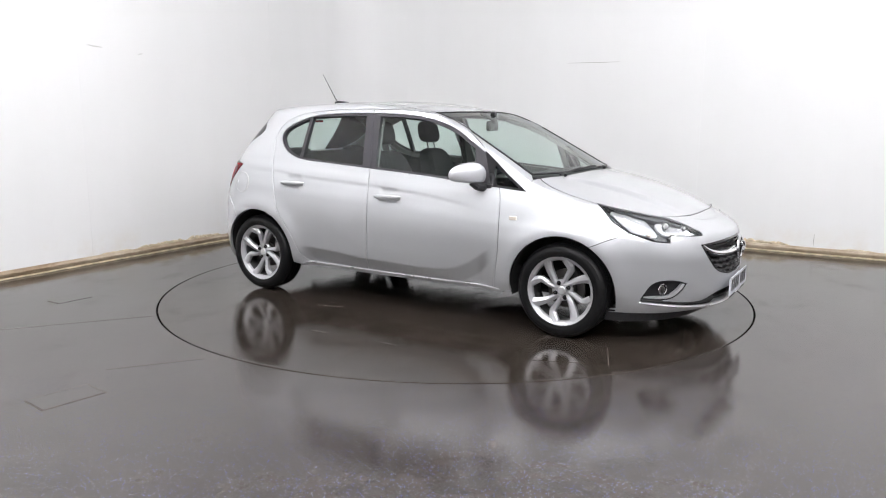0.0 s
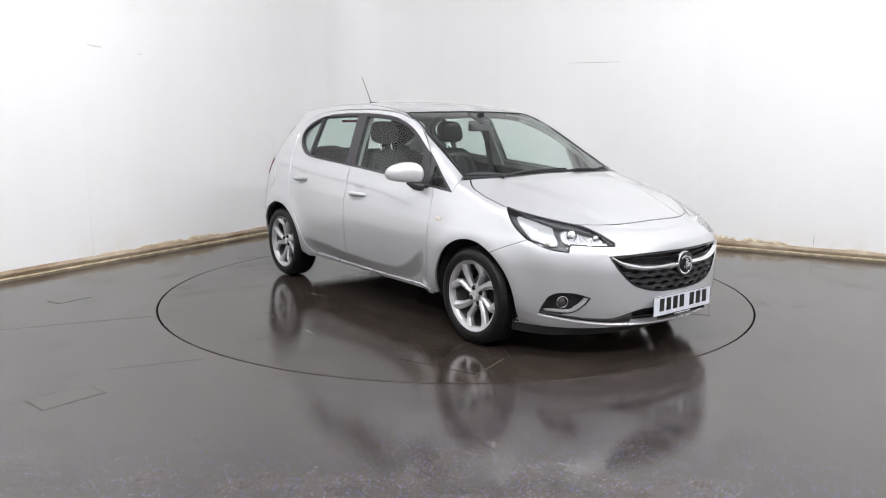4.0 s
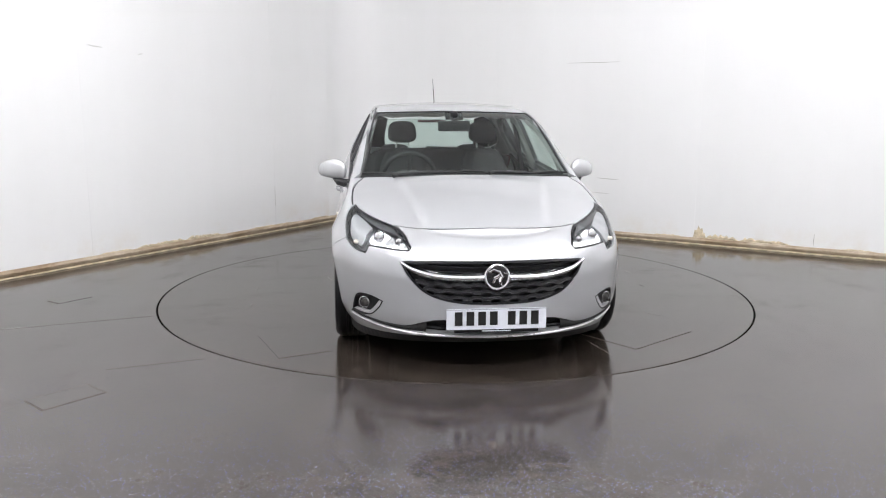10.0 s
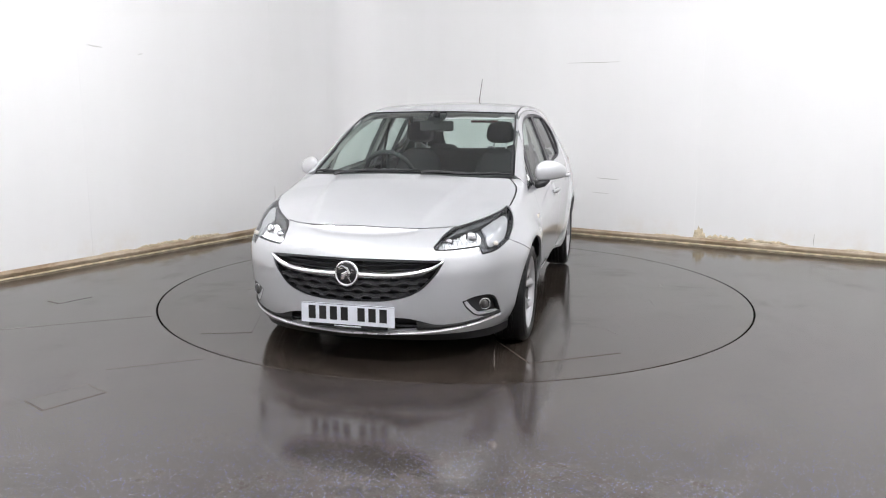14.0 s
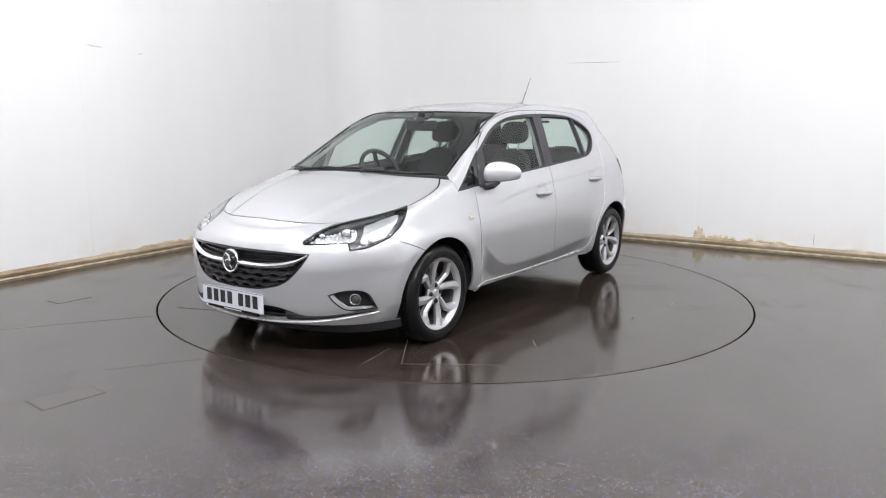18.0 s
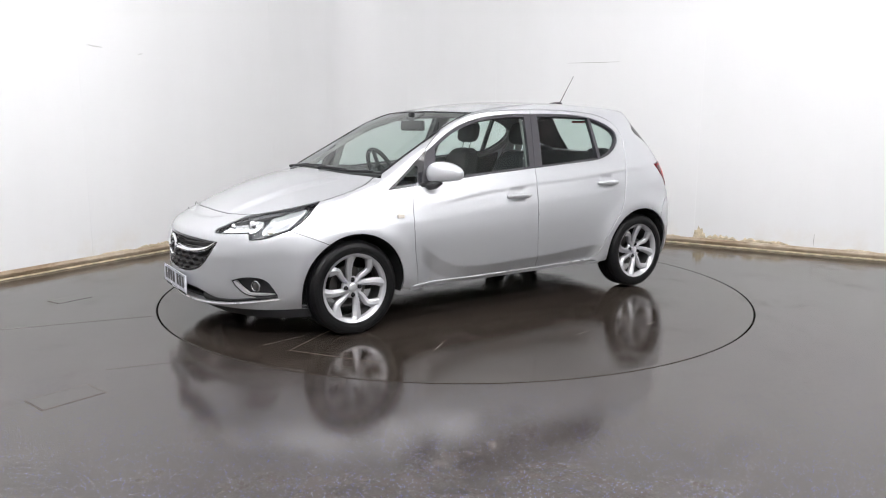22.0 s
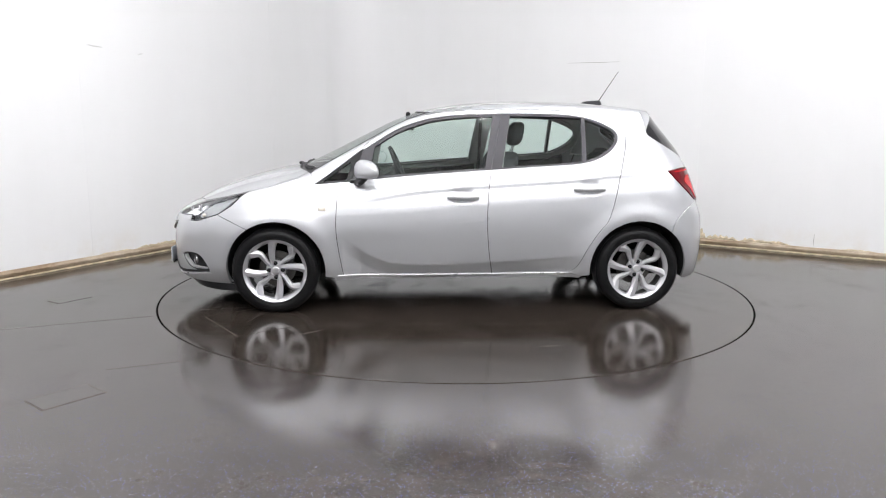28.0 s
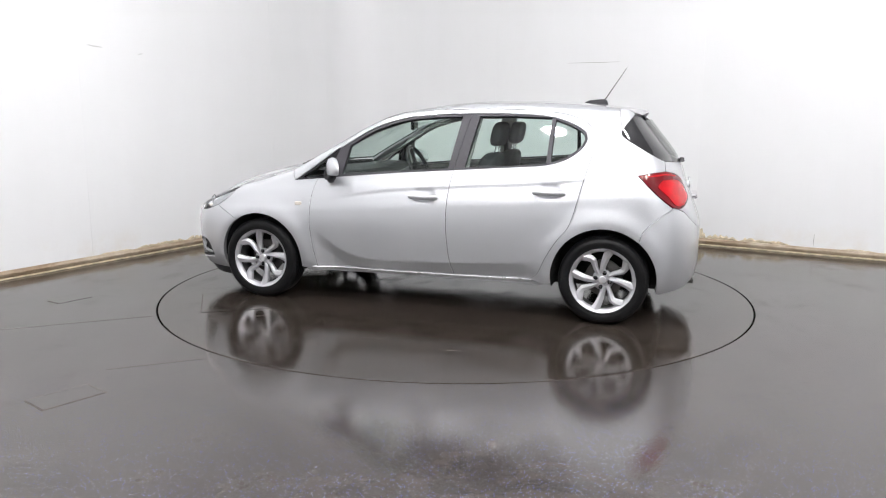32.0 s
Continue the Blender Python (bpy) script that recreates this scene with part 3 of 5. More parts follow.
def skin(view, loops, spacing=0.03, gap=0.0022, depth=0.016, sink=0.0, relief_at=None):
    """A panel with turned-in edges, its outline drawn in a view and pressed onto the form."""
    loops = [shrunk(loops[0], gap)] + [shrunk(q, -gap) for q in loops[1:]]
    loops = [refined(q, spacing) for q in loops]
    v, f = flat_mesh(loops, spacing)
    o, d = view.rays(v)
    p = press(o, d)
    n = slope(p)
    p = p - n * sink
    if relief_at is not None:
        p = p + n * relief_at(v)[:, None]
    verts, faces = [tuple(q) for q in p], []
    for a, b, c in f:
        u = np.cross(p[b] - p[a], p[c] - p[a])
        faces.append((a, b, c) if u @ n[a] > 0 else (a, c, b))
    if depth:
        for loop in loops:
            idx = [int(np.argmin(np.sum((v - q) ** 2, 1))) for q in loop]
            s, k = len(verts), len(idx)
            verts += [tuple(p[i]) for i in idx]
            verts += [tuple(p[i] - n[i] * 0.003) for i in idx]
            verts += [tuple(p[i] - n[i] * depth) for i in idx]
            for j in range(k):
                q = (j + 1) % k
                faces += [(s + j, s + q, s + k + q, s + k + j), (s + k + j, s + k + q, s + 2 * k + q, s + 2 * k + j)]
    return verts, faces


def refined(loop, spacing):
    out = []
    p = np.array(loop, float)
    for a, b in zip(p, np.roll(p, -1, 0)):
        n = max(1, int(np.linalg.norm(b - a) / spacing))
        out += [a + (b - a) * i / n for i in range(n)]
    return np.array(out)


def mirrored(verts, faces):
    return [(x, -y, z) for x, y, z in verts], [tuple(f[::-1]) for f in faces]


def pair(name, made, material, parents, label=""):
    """The same panel on both sides of the car, left first."""
    a = mesh_part(name, *made, material, parents[0], label)
    b = mesh_part(name, *mirrored(*made), material, parents[1], label)
    return a, b


def whole(half):
    """A line from the middle outwards, carried over to the other side."""
    return [(x, -y, *r) for x, y, *r in reversed(half)] + [q for q in half if abs(q[1]) > 1e-4]


def both(half):
    """The same for lines of a round view, where the first number changes sign."""
    return [(-u, v) for u, v in reversed(half)] + [q for q in half if abs(q[0]) > 1e-4]


# ---- seams ----
CAR = tagged(new("car"), "silver five-door hatchback with alloy wheels on the turntable", "car")
SCREEN_EDGE = pressed(TOP, curve([(0.985, 0.675), (0.80, 0.648), (0.60, 0.625), (0.40, 0.597), (0.27, 0.575), (0.19, 0.558)]))
ROOF_EDGE = pressed(TOP, curve([(0.19, 0.558), (-0.30, 0.545), (-0.80, 0.538), (-1.15, 0.525), (-1.30, 0.505)]))
COWL = pressed(TOP, curve([(1.135, 0.0), (1.10, 0.34), (0.985, 0.675)]))
HOOD_REAR = pressed(TOP, curve([(1.165, 0.0), (1.135, 0.34), (1.035, 0.660)]))
HOOD_SIDE = pressed(TOP, curve([(1.035, 0.660), (1.10, 0.700), (1.17, 0.722), (1.30, 0.729), (1.437, 0.727)]))
LIGHT_TOP = pressed(FRONT, FRONT.flat(curve([(1.437, 0.727, 0.838), (1.512, 0.697, 0.818), (1.627, 0.629, 0.789), (1.757, 0.521, 0.757)])))
LIGHT_INNER = pressed(FRONT, FRONT.flat(curve([(1.757, 0.521, 0.757), (1.80, 0.484, 0.744), (1.873, 0.452, 0.716), (1.930, 0.438, 0.690), (1.968, 0.424, 0.670), (1.978, 0.437, 0.652)])))
LIGHT_FOOT = pressed(FRONT, FRONT.flat(curve([(1.978, 0.437, 0.652), (1.93, 0.52, 0.655), (1.845, 0.632, 0.663)]) + curve([(1.845, 0.638, 0.658), (1.852, 0.655, 0.626)])
                     + curve([(1.855, 0.660, 0.624), (1.775, 0.72, 0.636), (1.645, 0.77, 0.680)])))
LIGHT_REAR = pressed(FRONT, FRONT.flat(curve([(1.645, 0.77, 0.680), (1.545, 0.775, 0.745), (1.437, 0.727, 0.838)])))
HOOD_NOSE = pressed(FRONT, FRONT.flat(curve([(1.757, 0.521, 0.757), (1.825, 0.40, 0.749), (1.866, 0.25, 0.751), (1.886, 0.0, 0.756)])))
BUMPER_SEAM = pressed(SIDE, curve([(1.645, 0.676), (1.54, 0.633), (1.440, 0.588)]))

DOOR_FRONT_LINE = curve([(0.800, 0.902), (0.828, 0.80), (0.838, 0.65), (0.832, 0.50), (0.794, 0.258)])
B_LINE = curve([(-0.316, 1.396), (-0.27, 1.20), (-0.227, 0.994), (-0.200, 0.80), (-0.195, 0.608), (-0.21, 0.41), (-0.237, 0.258)])
REAR_DOOR_LINE = curve([(-1.170, 1.20), (-1.160, 1.13), (-1.114, 0.951), (-1.058, 0.723), (-1.020, 0.627), (-0.962, 0.555), (-0.889, 0.44), (-0.827, 0.315), (-0.764, 0.262)])
DOOR_TOP = curve([(0.655, 1.135), (0.55, 1.215), (0.40, 1.302), (0.195, 1.362), (-0.044, 1.388), (-0.316, 1.396)])
DOOR_TOP_REAR = curve([(-0.316, 1.396), (-0.605, 1.394), (-0.90, 1.372), (-1.06, 1.330), (-1.14, 1.270), (-1.170, 1.20)])
TRI_FOOT = curve([(0.800, 0.902), (0.88, 0.894), (0.985, 0.886)])
TRI_TOP = curve([(0.985, 0.886), (0.86, 0.972), (0.74, 1.062), (0.655, 1.125)])


GLASS_EDGE = pressed(SIDE, curve([(-1.322, 1.250), (-1.345, 1.212), (-1.48, 1.13), (-1.60, 1.062)]))
TAIL_TIP = pressed(SIDE, curve([(-1.61, 1.00), (-1.54, 0.995), (-1.449, 0.979)]) + curve([(-1.449, 0.975), (-1.519, 0.905), (-1.60, 0.83), (-1.665, 0.775)]))
TAIL_BACK = REAR.flat(TAIL_TIP[:1]) + curve([(0.602, 0.985), (0.47, 0.945), (0.40, 0.87), (0.42, 0.815), (0.50, 0.790), (0.60, 0.768), (0.68, 0.762)]) + REAR.flat(TAIL_TIP[-1:])


DOORS = []


def build_sides():
    """Wings, side frames, doors, sills."""
    two = (CAR, CAR)
    wing = joined([(0.806, 0.262)], [(0.86, 0.245)], arc(1.255, 0.30, 0.338, 188, 58, 22), SIDE.flat(BUMPER_SEAM)[::-1],
                  SIDE.flat(LIGHT_REAR), SIDE.flat(HOOD_SIDE)[::-1], [(1.012, 0.958)], curve([(1.0, 0.93), (0.985, 0.886)], 3), TRI_FOOT[::-1], DOOR_FRONT_LINE)
    pair("front_wing", skin(SIDE, [wing], 0.016, 0.0018), PAINT, two)

    tail_seam = curve([(-1.30, 1.385), (-1.318, 1.30), (-1.322, 1.250)])
    glass_edge = SIDE.flat(GLASS_EDGE)
    light_edge = SIDE.flat(TAIL_TIP)
    bumper = curve([(-1.665, 0.765), (-1.576, 0.707), (-1.499, 0.627), (-1.475, 0.560)])
    frame = joined([(1.0, 0.93), (1.012, 0.958)], SIDE.flat(SCREEN_EDGE), SIDE.flat(ROOF_EDGE), tail_seam, glass_edge, light_edge, bumper,
                   arc(-1.255, 0.30, 0.338, 130, -8, 22), [(-0.86, 0.245), (-0.79, 0.262)],
                   REAR_DOOR_LINE[::-1], DOOR_TOP_REAR[::-1], DOOR_TOP[::-1], TRI_TOP[::-1], [(0.985, 0.886)])
    pair("side_frame", skin(SIDE, [frame], 0.018, 0.0018), PAINT, two)

    foot = [(0.794, 0.258), (0.3, 0.2545), (-0.237, 0.258)]
    zone_foot = curve([(0.735, 0.909), (0.24, 0.953), (-0.2265, 0.985)])
    zone_top = curve([(-0.3085, 1.366), (-0.05, 1.357), (0.195, 1.328), (0.42, 1.255), (0.656, 1.113)])
    post = [q for q in B_LINE if 0.99 < q[1] < 1.36]
    low_post, high_post = [q for q in B_LINE if q[1] <= 0.985], [q for q in B_LINE if q[1] > 1.37]
    front_glass_zone = joined(zone_foot, post[::-1], zone_top)
    door = joined([(0.735, 0.905)], DOOR_FRONT_LINE, foot[1:2], low_post[::-1], zone_foot[::-1])
    doors = pair("front_door", skin(SIDE, [door], 0.0115), PAINT, two)
    pair("door_arch", skin(SIDE, [joined(zone_top, DOOR_TOP, high_post)], 0.020), PAINT, doors)
    rear_zone = curve([(-0.2265, 0.985), (-0.56, 1.008), (-0.84, 1.028), (-0.975, 1.064), (-1.065, 1.122), (-1.110, 1.187), (-1.094, 1.249), (-1.000, 1.303), (-0.84, 1.348), (-0.60, 1.364), (-0.3085, 1.366)])
    rear_glass_zone = joined(rear_zone, post)
    rdoor = joined(DOOR_TOP_REAR, REAR_DOOR_LINE, [(-0.5, 0.2575)], low_post[::-1], rear_zone, high_post[::-1])
    rdoors = pair("rear_door", skin(SIDE, [rdoor], 0.0115), PAINT, two)

    # black window frames with their panes
    hole = joined(curve([(0.615, 0.938), (0.24, 0.968), (-0.182, 0.998)]), [(-0.243, 1.346)], curve([(-0.243, 1.346), (-0.05, 1.339), (0.19, 1.310), (0.40, 1.240), (0.575, 1.138)]))
    pair("window_frame", skin(SIDE, [front_glass_zone, hole], 0.03, 0.001, 0.03, 0.004), PILLAR, doors, "dark satin window frame")
    pair("window_pane", skin(SIDE, [shrunk(hole, -0.008)], 0.06, 0, 0, 0.014), GLASS, doors, "green-tinted door glass")
    hole1 = joined(curve([(-0.300, 1.005), (-0.56, 1.020), (-0.855, 1.043)]), curve([(-0.866, 1.339), (-0.60, 1.348), (-0.368, 1.349)]))
    hole2 = joined(curve([(-0.886, 1.050), (-0.965, 1.080), (-1.048, 1.132), (-1.092, 1.190), (-1.078, 1.243), (-0.99, 1.292), (-0.894, 1.327)]))
    pair("window_frame", skin(SIDE, [rear_glass_zone, hole1, hole2], 0.03, 0.001, 0.03, 0.004), PILLAR, rdoors, "dark satin window frame")
    pair("window_pane", skin(SIDE, [shrunk(hole1, -0.008)], 0.06, 0, 0, 0.014), GLASS, rdoors, "green-tinted door glass")
    pair("quarter_pane", skin(SIDE, [shrunk(hole2, -0.008)], 0.06, 0, 0, 0.014), GLASS, rdoors, "small fixed rear pane")
    # inner reveals of the window openings
    around = joined(curve([(-0.300, 1.005), (-0.56, 1.020), (-0.842, 1.042), (-0.965, 1.080), (-1.048, 1.132), (-1.092, 1.190), (-1.078, 1.243), (-0.99, 1.292), (-0.852, 1.340), (-0.60, 1.348), (-0.368, 1.349)]))
    for loop, owner in ((hole, doors), (around, rdoors)):
        pair("window_reveal", skin(SIDE, [shrunk(loop, -0.055), shrunk(loop, -0.004)], 0.03, 0.0, 0.012, 0.028), PILLARTRIM, owner, "grey inner window reveal")
    tri = joined(TRI_TOP[::-1], TRI_FOOT[::-1], [(0.712, 0.906), (0.642, 1.110)])
    trihole = joined(curve([(0.93, 0.905), (0.85, 0.962), (0.745, 1.035)]), curve([(0.735, 1.02), (0.765, 0.925)]), curve([(0.77, 0.918), (0.93, 0.905)]))
    tris = pair("sail_panel", skin(SIDE, [tri, trihole], 0.03, 0.0, 0.03, 0.007), GLOSSBLACK, two, "black triangular sail panel")
    pair("sail_pane", skin(SIDE, [shrunk(trihole, -0.006)], 0.06, 0, 0, 0.012), DARKGLASS, tris)
    DOORS.extend((doors, rdoors))
    # added ridges that draw the highlight along the shut lines behind the rear doors
    for line, name in (([q for q in REAR_DOOR_LINE if q[1] < 1.19], "door_highlight"), (bumper, "bumper_highlight")):
        for owner, s in zip(rdoors if name == "door_highlight" else two, (1, -1)):
            e = bmesh.new()
            tube(e, [(x - 0.0045, s * (y + 0.0005), z) for x, y, z in pressed(SIDE, line)], 0.0032, 8)
            part(name, e, PAINT, owner)
    # added dark backing that puts shade into the shut lines
    lines = [pressed(SIDE, DOOR_FRONT_LINE), pressed(SIDE, [q for q in B_LINE if q[1] < 0.98]), pressed(SIDE, [q for q in REAR_DOOR_LINE if q[1] < 1.19]),
             HOOD_SIDE, BUMPER_SEAM, HOOD_NOSE]
    for line in lines:
        p = np.array(line)
        p = p - slope(p) * 0.0085
        for side in (1, -1):
            e = bmesh.new()
            tube(e, [(x, side * y, z) for x, y, z in p], 0.006, 6)
            part("seam_backing", e, MATTBLACK, CAR, "dark backing that shades the shut line")
    # bright bar drawn in for the sill's highlight, and the sill
    sill = joined(curve([(0.862, 0.254), (0.3, 0.2505), (-0.79, 0.254)]), [(-0.862, 0.250)], curve([(-0.85, 0.230), (0.85, 0.228)]))
    for s in (1, -1):
        e = bmesh.new()
        tube(e, [(x, s * (y + 0.004), z) for x, y, z in pressed(SIDE, curve([(0.83, 0.258), (0.3, 0.2565), (-0.3, 0.258), (-0.78, 0.264)]))], 0.0048, 8)
        part("sill_highlight", e, BRIGHT, CAR, "bright line for the highlight along the sill")
    pair("sill", skin(SIDE, [sill], 0.016, 0.001, 0.03), PAINT, two)


def build_top():
    screen = joined(TOP.flat(whole(COWL)), TOP.flat(SCREEN_EDGE), [(0.225, 0.45), (0.262, 0.25), (0.275, 0.0), (0.262, -0.25), (0.225, -0.45)], [(x, -y) for x, y, z in SCREEN_EDGE[::-1]])
    pane = mesh_part("windscreen", *skin(TOP, [screen], 0.05, 0.004, 0.0, 0.003), SCREEN, CAR, "green-tinted windscreen")
    ring = skin(TOP, [shrunk(screen, 0.002), shrunk(screen, 0.015)], 0.03, 0.0, 0.006, -0.0015)
    mesh_part("screen_border", *ring, BLACK, pane, "black windscreen border")
    roof = joined([(0.275, 0.0), (0.262, 0.25), (0.225, 0.45)], TOP.flat(ROOF_EDGE), curve([(-1.30, 0.505), (-1.33, 0.25), (-1.335, 0.0)]))
    roof = joined(roof, [(x, -y) for x, y in reversed(roof)])
    mesh_part("roof", *skin(TOP, [roof], 0.035), PAINT, CAR)
    half = joined(TOP.flat(HOOD_REAR), TOP.flat(HOOD_SIDE), TOP.flat(LIGHT_TOP), TOP.flat(HOOD_NOSE))
    hood = joined(half, [(x, -y) for x, y in reversed(half)])
    mesh_part("bonnet", *skin(TOP, [hood], 0.014, 0.0012), PAINT, CAR, "silver bonnet with two raised ridges")
    cowl = joined(TOP.flat(HOOD_REAR), [(1.01, 0.672)], TOP.flat(COWL)[::-1])
    cowl = joined(cowl, [(x, -y) for x, y in reversed(cowl)])
    mesh_part("cowl_panel", *skin(TOP, [cowl], 0.04, 0.002, 0.03, 0.012), BLACK, CAR, "black plastic wiper scuttle")


build_sides()
build_top()
# ---- turntable and floor fittings ----
TURNTABLE = part("turntable", lathe([(2.2, -0.10), (2.224, -0.098), (2.224, -0.004), (2.222, 0.0), (2.2, 0.0005), (0.01, 0.0005)], 128), DISC)
TURNTABLE.data.transform(Matrix.Rotation(radians(90), 4, "X"))
tagged(TURNTABLE, "round dark vinyl-covered vehicle turntable flush with the floor", "turntable")


def hatch(name, a, b, depth, z, material, parent, lines):
    """A flush plate: one edge from a to b, with a dark joint along the sides that are named."""
    a, b = Vector((*a, z)), Vector((*b, z))
    d = b - a
    m = Matrix.Translation(a) @ Matrix.Rotation(math.atan2(d.y, d.x), 4, "Z")
    w = d.length
    plate = part(name, box((w / 2, depth / 2, 0.0), (w - 0.008, abs(depth) - 0.008, 0.0022)), material, parent)
    plate.matrix_basis = m
    sides = {"a": ((w / 2, 0), (w, 0.0045)), "b": ((w, depth / 2), (0.0045, abs(depth))), "c": ((w / 2, depth), (w, 0.0045)), "d": ((0, depth / 2), (0.0045, abs(depth)))}
    for k in lines:
        (x, y), (sx, sy) = sides[k]
        part("joint", box((x, y, -0.0002), (sx, sy, 0.0018)), SEAM, plate)
    return plate


def turned(p, degrees):
    """A point of the floor as the turntable carries it at rest."""
    q = Matrix.Rotation(radians(degrees), 2) @ Vector(p)
    return (q.x, q.y)


hatch("access_plate", turned((0.915, -1.716), 88.04), turned((1.386, -1.375), 88.04), 0.46, 0.0010, DISC, TURNTABLE, "ad")
hatch("access_plate", turned((-1.15, -1.75), 88.04), turned((-0.86, -1.63), 88.04), 0.5, 0.0010, DISC, TURNTABLE, "a")
tagged(hatch("floor_hatch", (-2.036, -2.517), (-1.889, -2.633), 0.30, 0.0006, FLOOR, None, "abcd"), "small flush access hatch in the dark floor", "floor hatch", "floor hatches")
tagged(hatch("floor_hatch", (-2.981, -0.558), (-2.855, -0.639), 0.26, 0.0006, FLOOR, None, "ad"), "small flush access hatch in the dark floor", "floor hatch", "floor hatches")
for a, b in (((-1.86, -2.06), (-1.39, -1.86)), ((-2.05, -0.96), (-2.95, -1.35))):
    a, b = Vector((*a, 0)), Vector((*b, 0))
    d = b - a
    ob = part("floor_seam", box((0, 0, 0.0004), (d.length, 0.003, 0.0010)), SEAM)
    ob.matrix_basis = Matrix.Translation((a + b) / 2) @ Matrix.Rotation(math.atan2(d.y, d.x), 4, "Z")
    tagged(ob, "thin worn joint between sheets of floor vinyl", "floor seam", "floor seams", "structure")


def streak(a, b, width, seed):
    """A pale dried-water mark on the turntable, ragged along its edges."""
    rnd = random.Random(seed)
    a, b = Vector((*a, 0.0014)), Vector((*b, 0.0014))
    d = (b - a) / 14
    s = Vector((-d.y, d.x, 0)).normalized()
    bm = bmesh.new()
    rows = []
    for i in range(15):
        w = width * (0.2 + rnd.random()) * math.sin(math.pi * (i + 0.5) / 15)
        p = a + d * i + s * 0.006 * (rnd.random() - 0.5)
        rows.append((bm.verts.new(p - s * w), bm.verts.new(p + s * w)))
    for p, q in zip(rows, rows[1:]):
        bm.faces.new((p[0], q[0], q[1], p[1]))
    part("water_mark", bm, FILM, TURNTABLE, "pale dried-water mark")


for k, (a, b, w) in enumerate((((-0.16, -1.556), (0.02, -1.55), 0.006), ((0.39, -1.528), (0.54, -1.533), 0.006), ((0.14, 1.53), (-0.01, 1.509), 0.005),
                               ((-0.40, 1.615), (-0.54, 1.597), 0.005), ((1.90, 0.687), (1.54, 0.619), 0.003), ((-0.55, -1.04), (-0.28, -0.97), 0.004), ((0.9, 1.2), (1.05, 1.32), 0.004))):
    streak(a, b, w, k)


def front_loop(half):
    """A loop of the nose, mirrored, from (y, z) points of one half that start and end in the middle."""
    u = FRONT.flat(pressed(AHEAD, half))
    return joined(u, [(-a, b) for a, b in reversed(u)])


def ribbon(name, path, height, out, depth, material, parent, label=""):
    """A bar that follows the nose; path: (y, z)."""
    p = np.array(pressed(AHEAD, path))
    n = slope(p)
    n[:, 2] *= 0.3
    n /= np.linalg.norm(n, axis=1)[:, None]
    verts, faces = [], []
    h = np.array([height * t for t in (0.5, 0.32, -0.32, -0.5)])
    for q, m in zip(p, n):
        verts += [q + m * (out - 0.004) + (0, 0, h[0]), q + m * out + (0, 0, h[1]), q + m * out + (0, 0, h[2]), q + m * (out - 0.004) + (0, 0, h[3]),
                  q + m * (out - depth) + (0, 0, h[3]), q + m * (out - depth) + (0, 0, h[0])]
    for i in range(len(p) - 1):
        for k in range(6):
            a, b = i * 6 + k, i * 6 + (k + 1) % 6
            faces.append((a, b, b + 6, a + 6))
    ob = mesh_part(name, verts, faces, material, parent, label, smooth=False)
    return ob


def span(a, b, n):
    return [a + (b - a) * i / n for i in range(n + 1)]


GRILLE_HALF = curve([(0.0, 0.612), (0.25, 0.611), (0.40, 0.606), (0.487, 0.602)]) + curve([(0.484, 0.590), (0.441, 0.519), (0.352, 0.438), (0.205, 0.397), (0.0, 0.389)])
INTAKE_HALF = curve([(0.0, 0.305), (0.27, 0.304), (0.36, 0.289), (0.45, 0.262), (0.55, 0.262), (0.68, 0.277), (0.722, 0.282)]) + \
    curve([(0.724, 0.272), (0.6, 0.252), (0.45, 0.236), (0.25, 0.226), (0.0, 0.222)])
FOG_LOOP = FRONT.flat(curve([(1.952, 0.579, 0.380), (1.90, 0.638, 0.401), (1.83, 0.695, 0.401), (1.785, 0.724, 0.378), (1.757, 0.737, 0.335), (1.733, 0.745, 0.290)])
                      + curve([(1.80, 0.705, 0.284), (1.85, 0.668, 0.284), (1.895, 0.632, 0.300), (1.935, 0.595, 0.345)]))


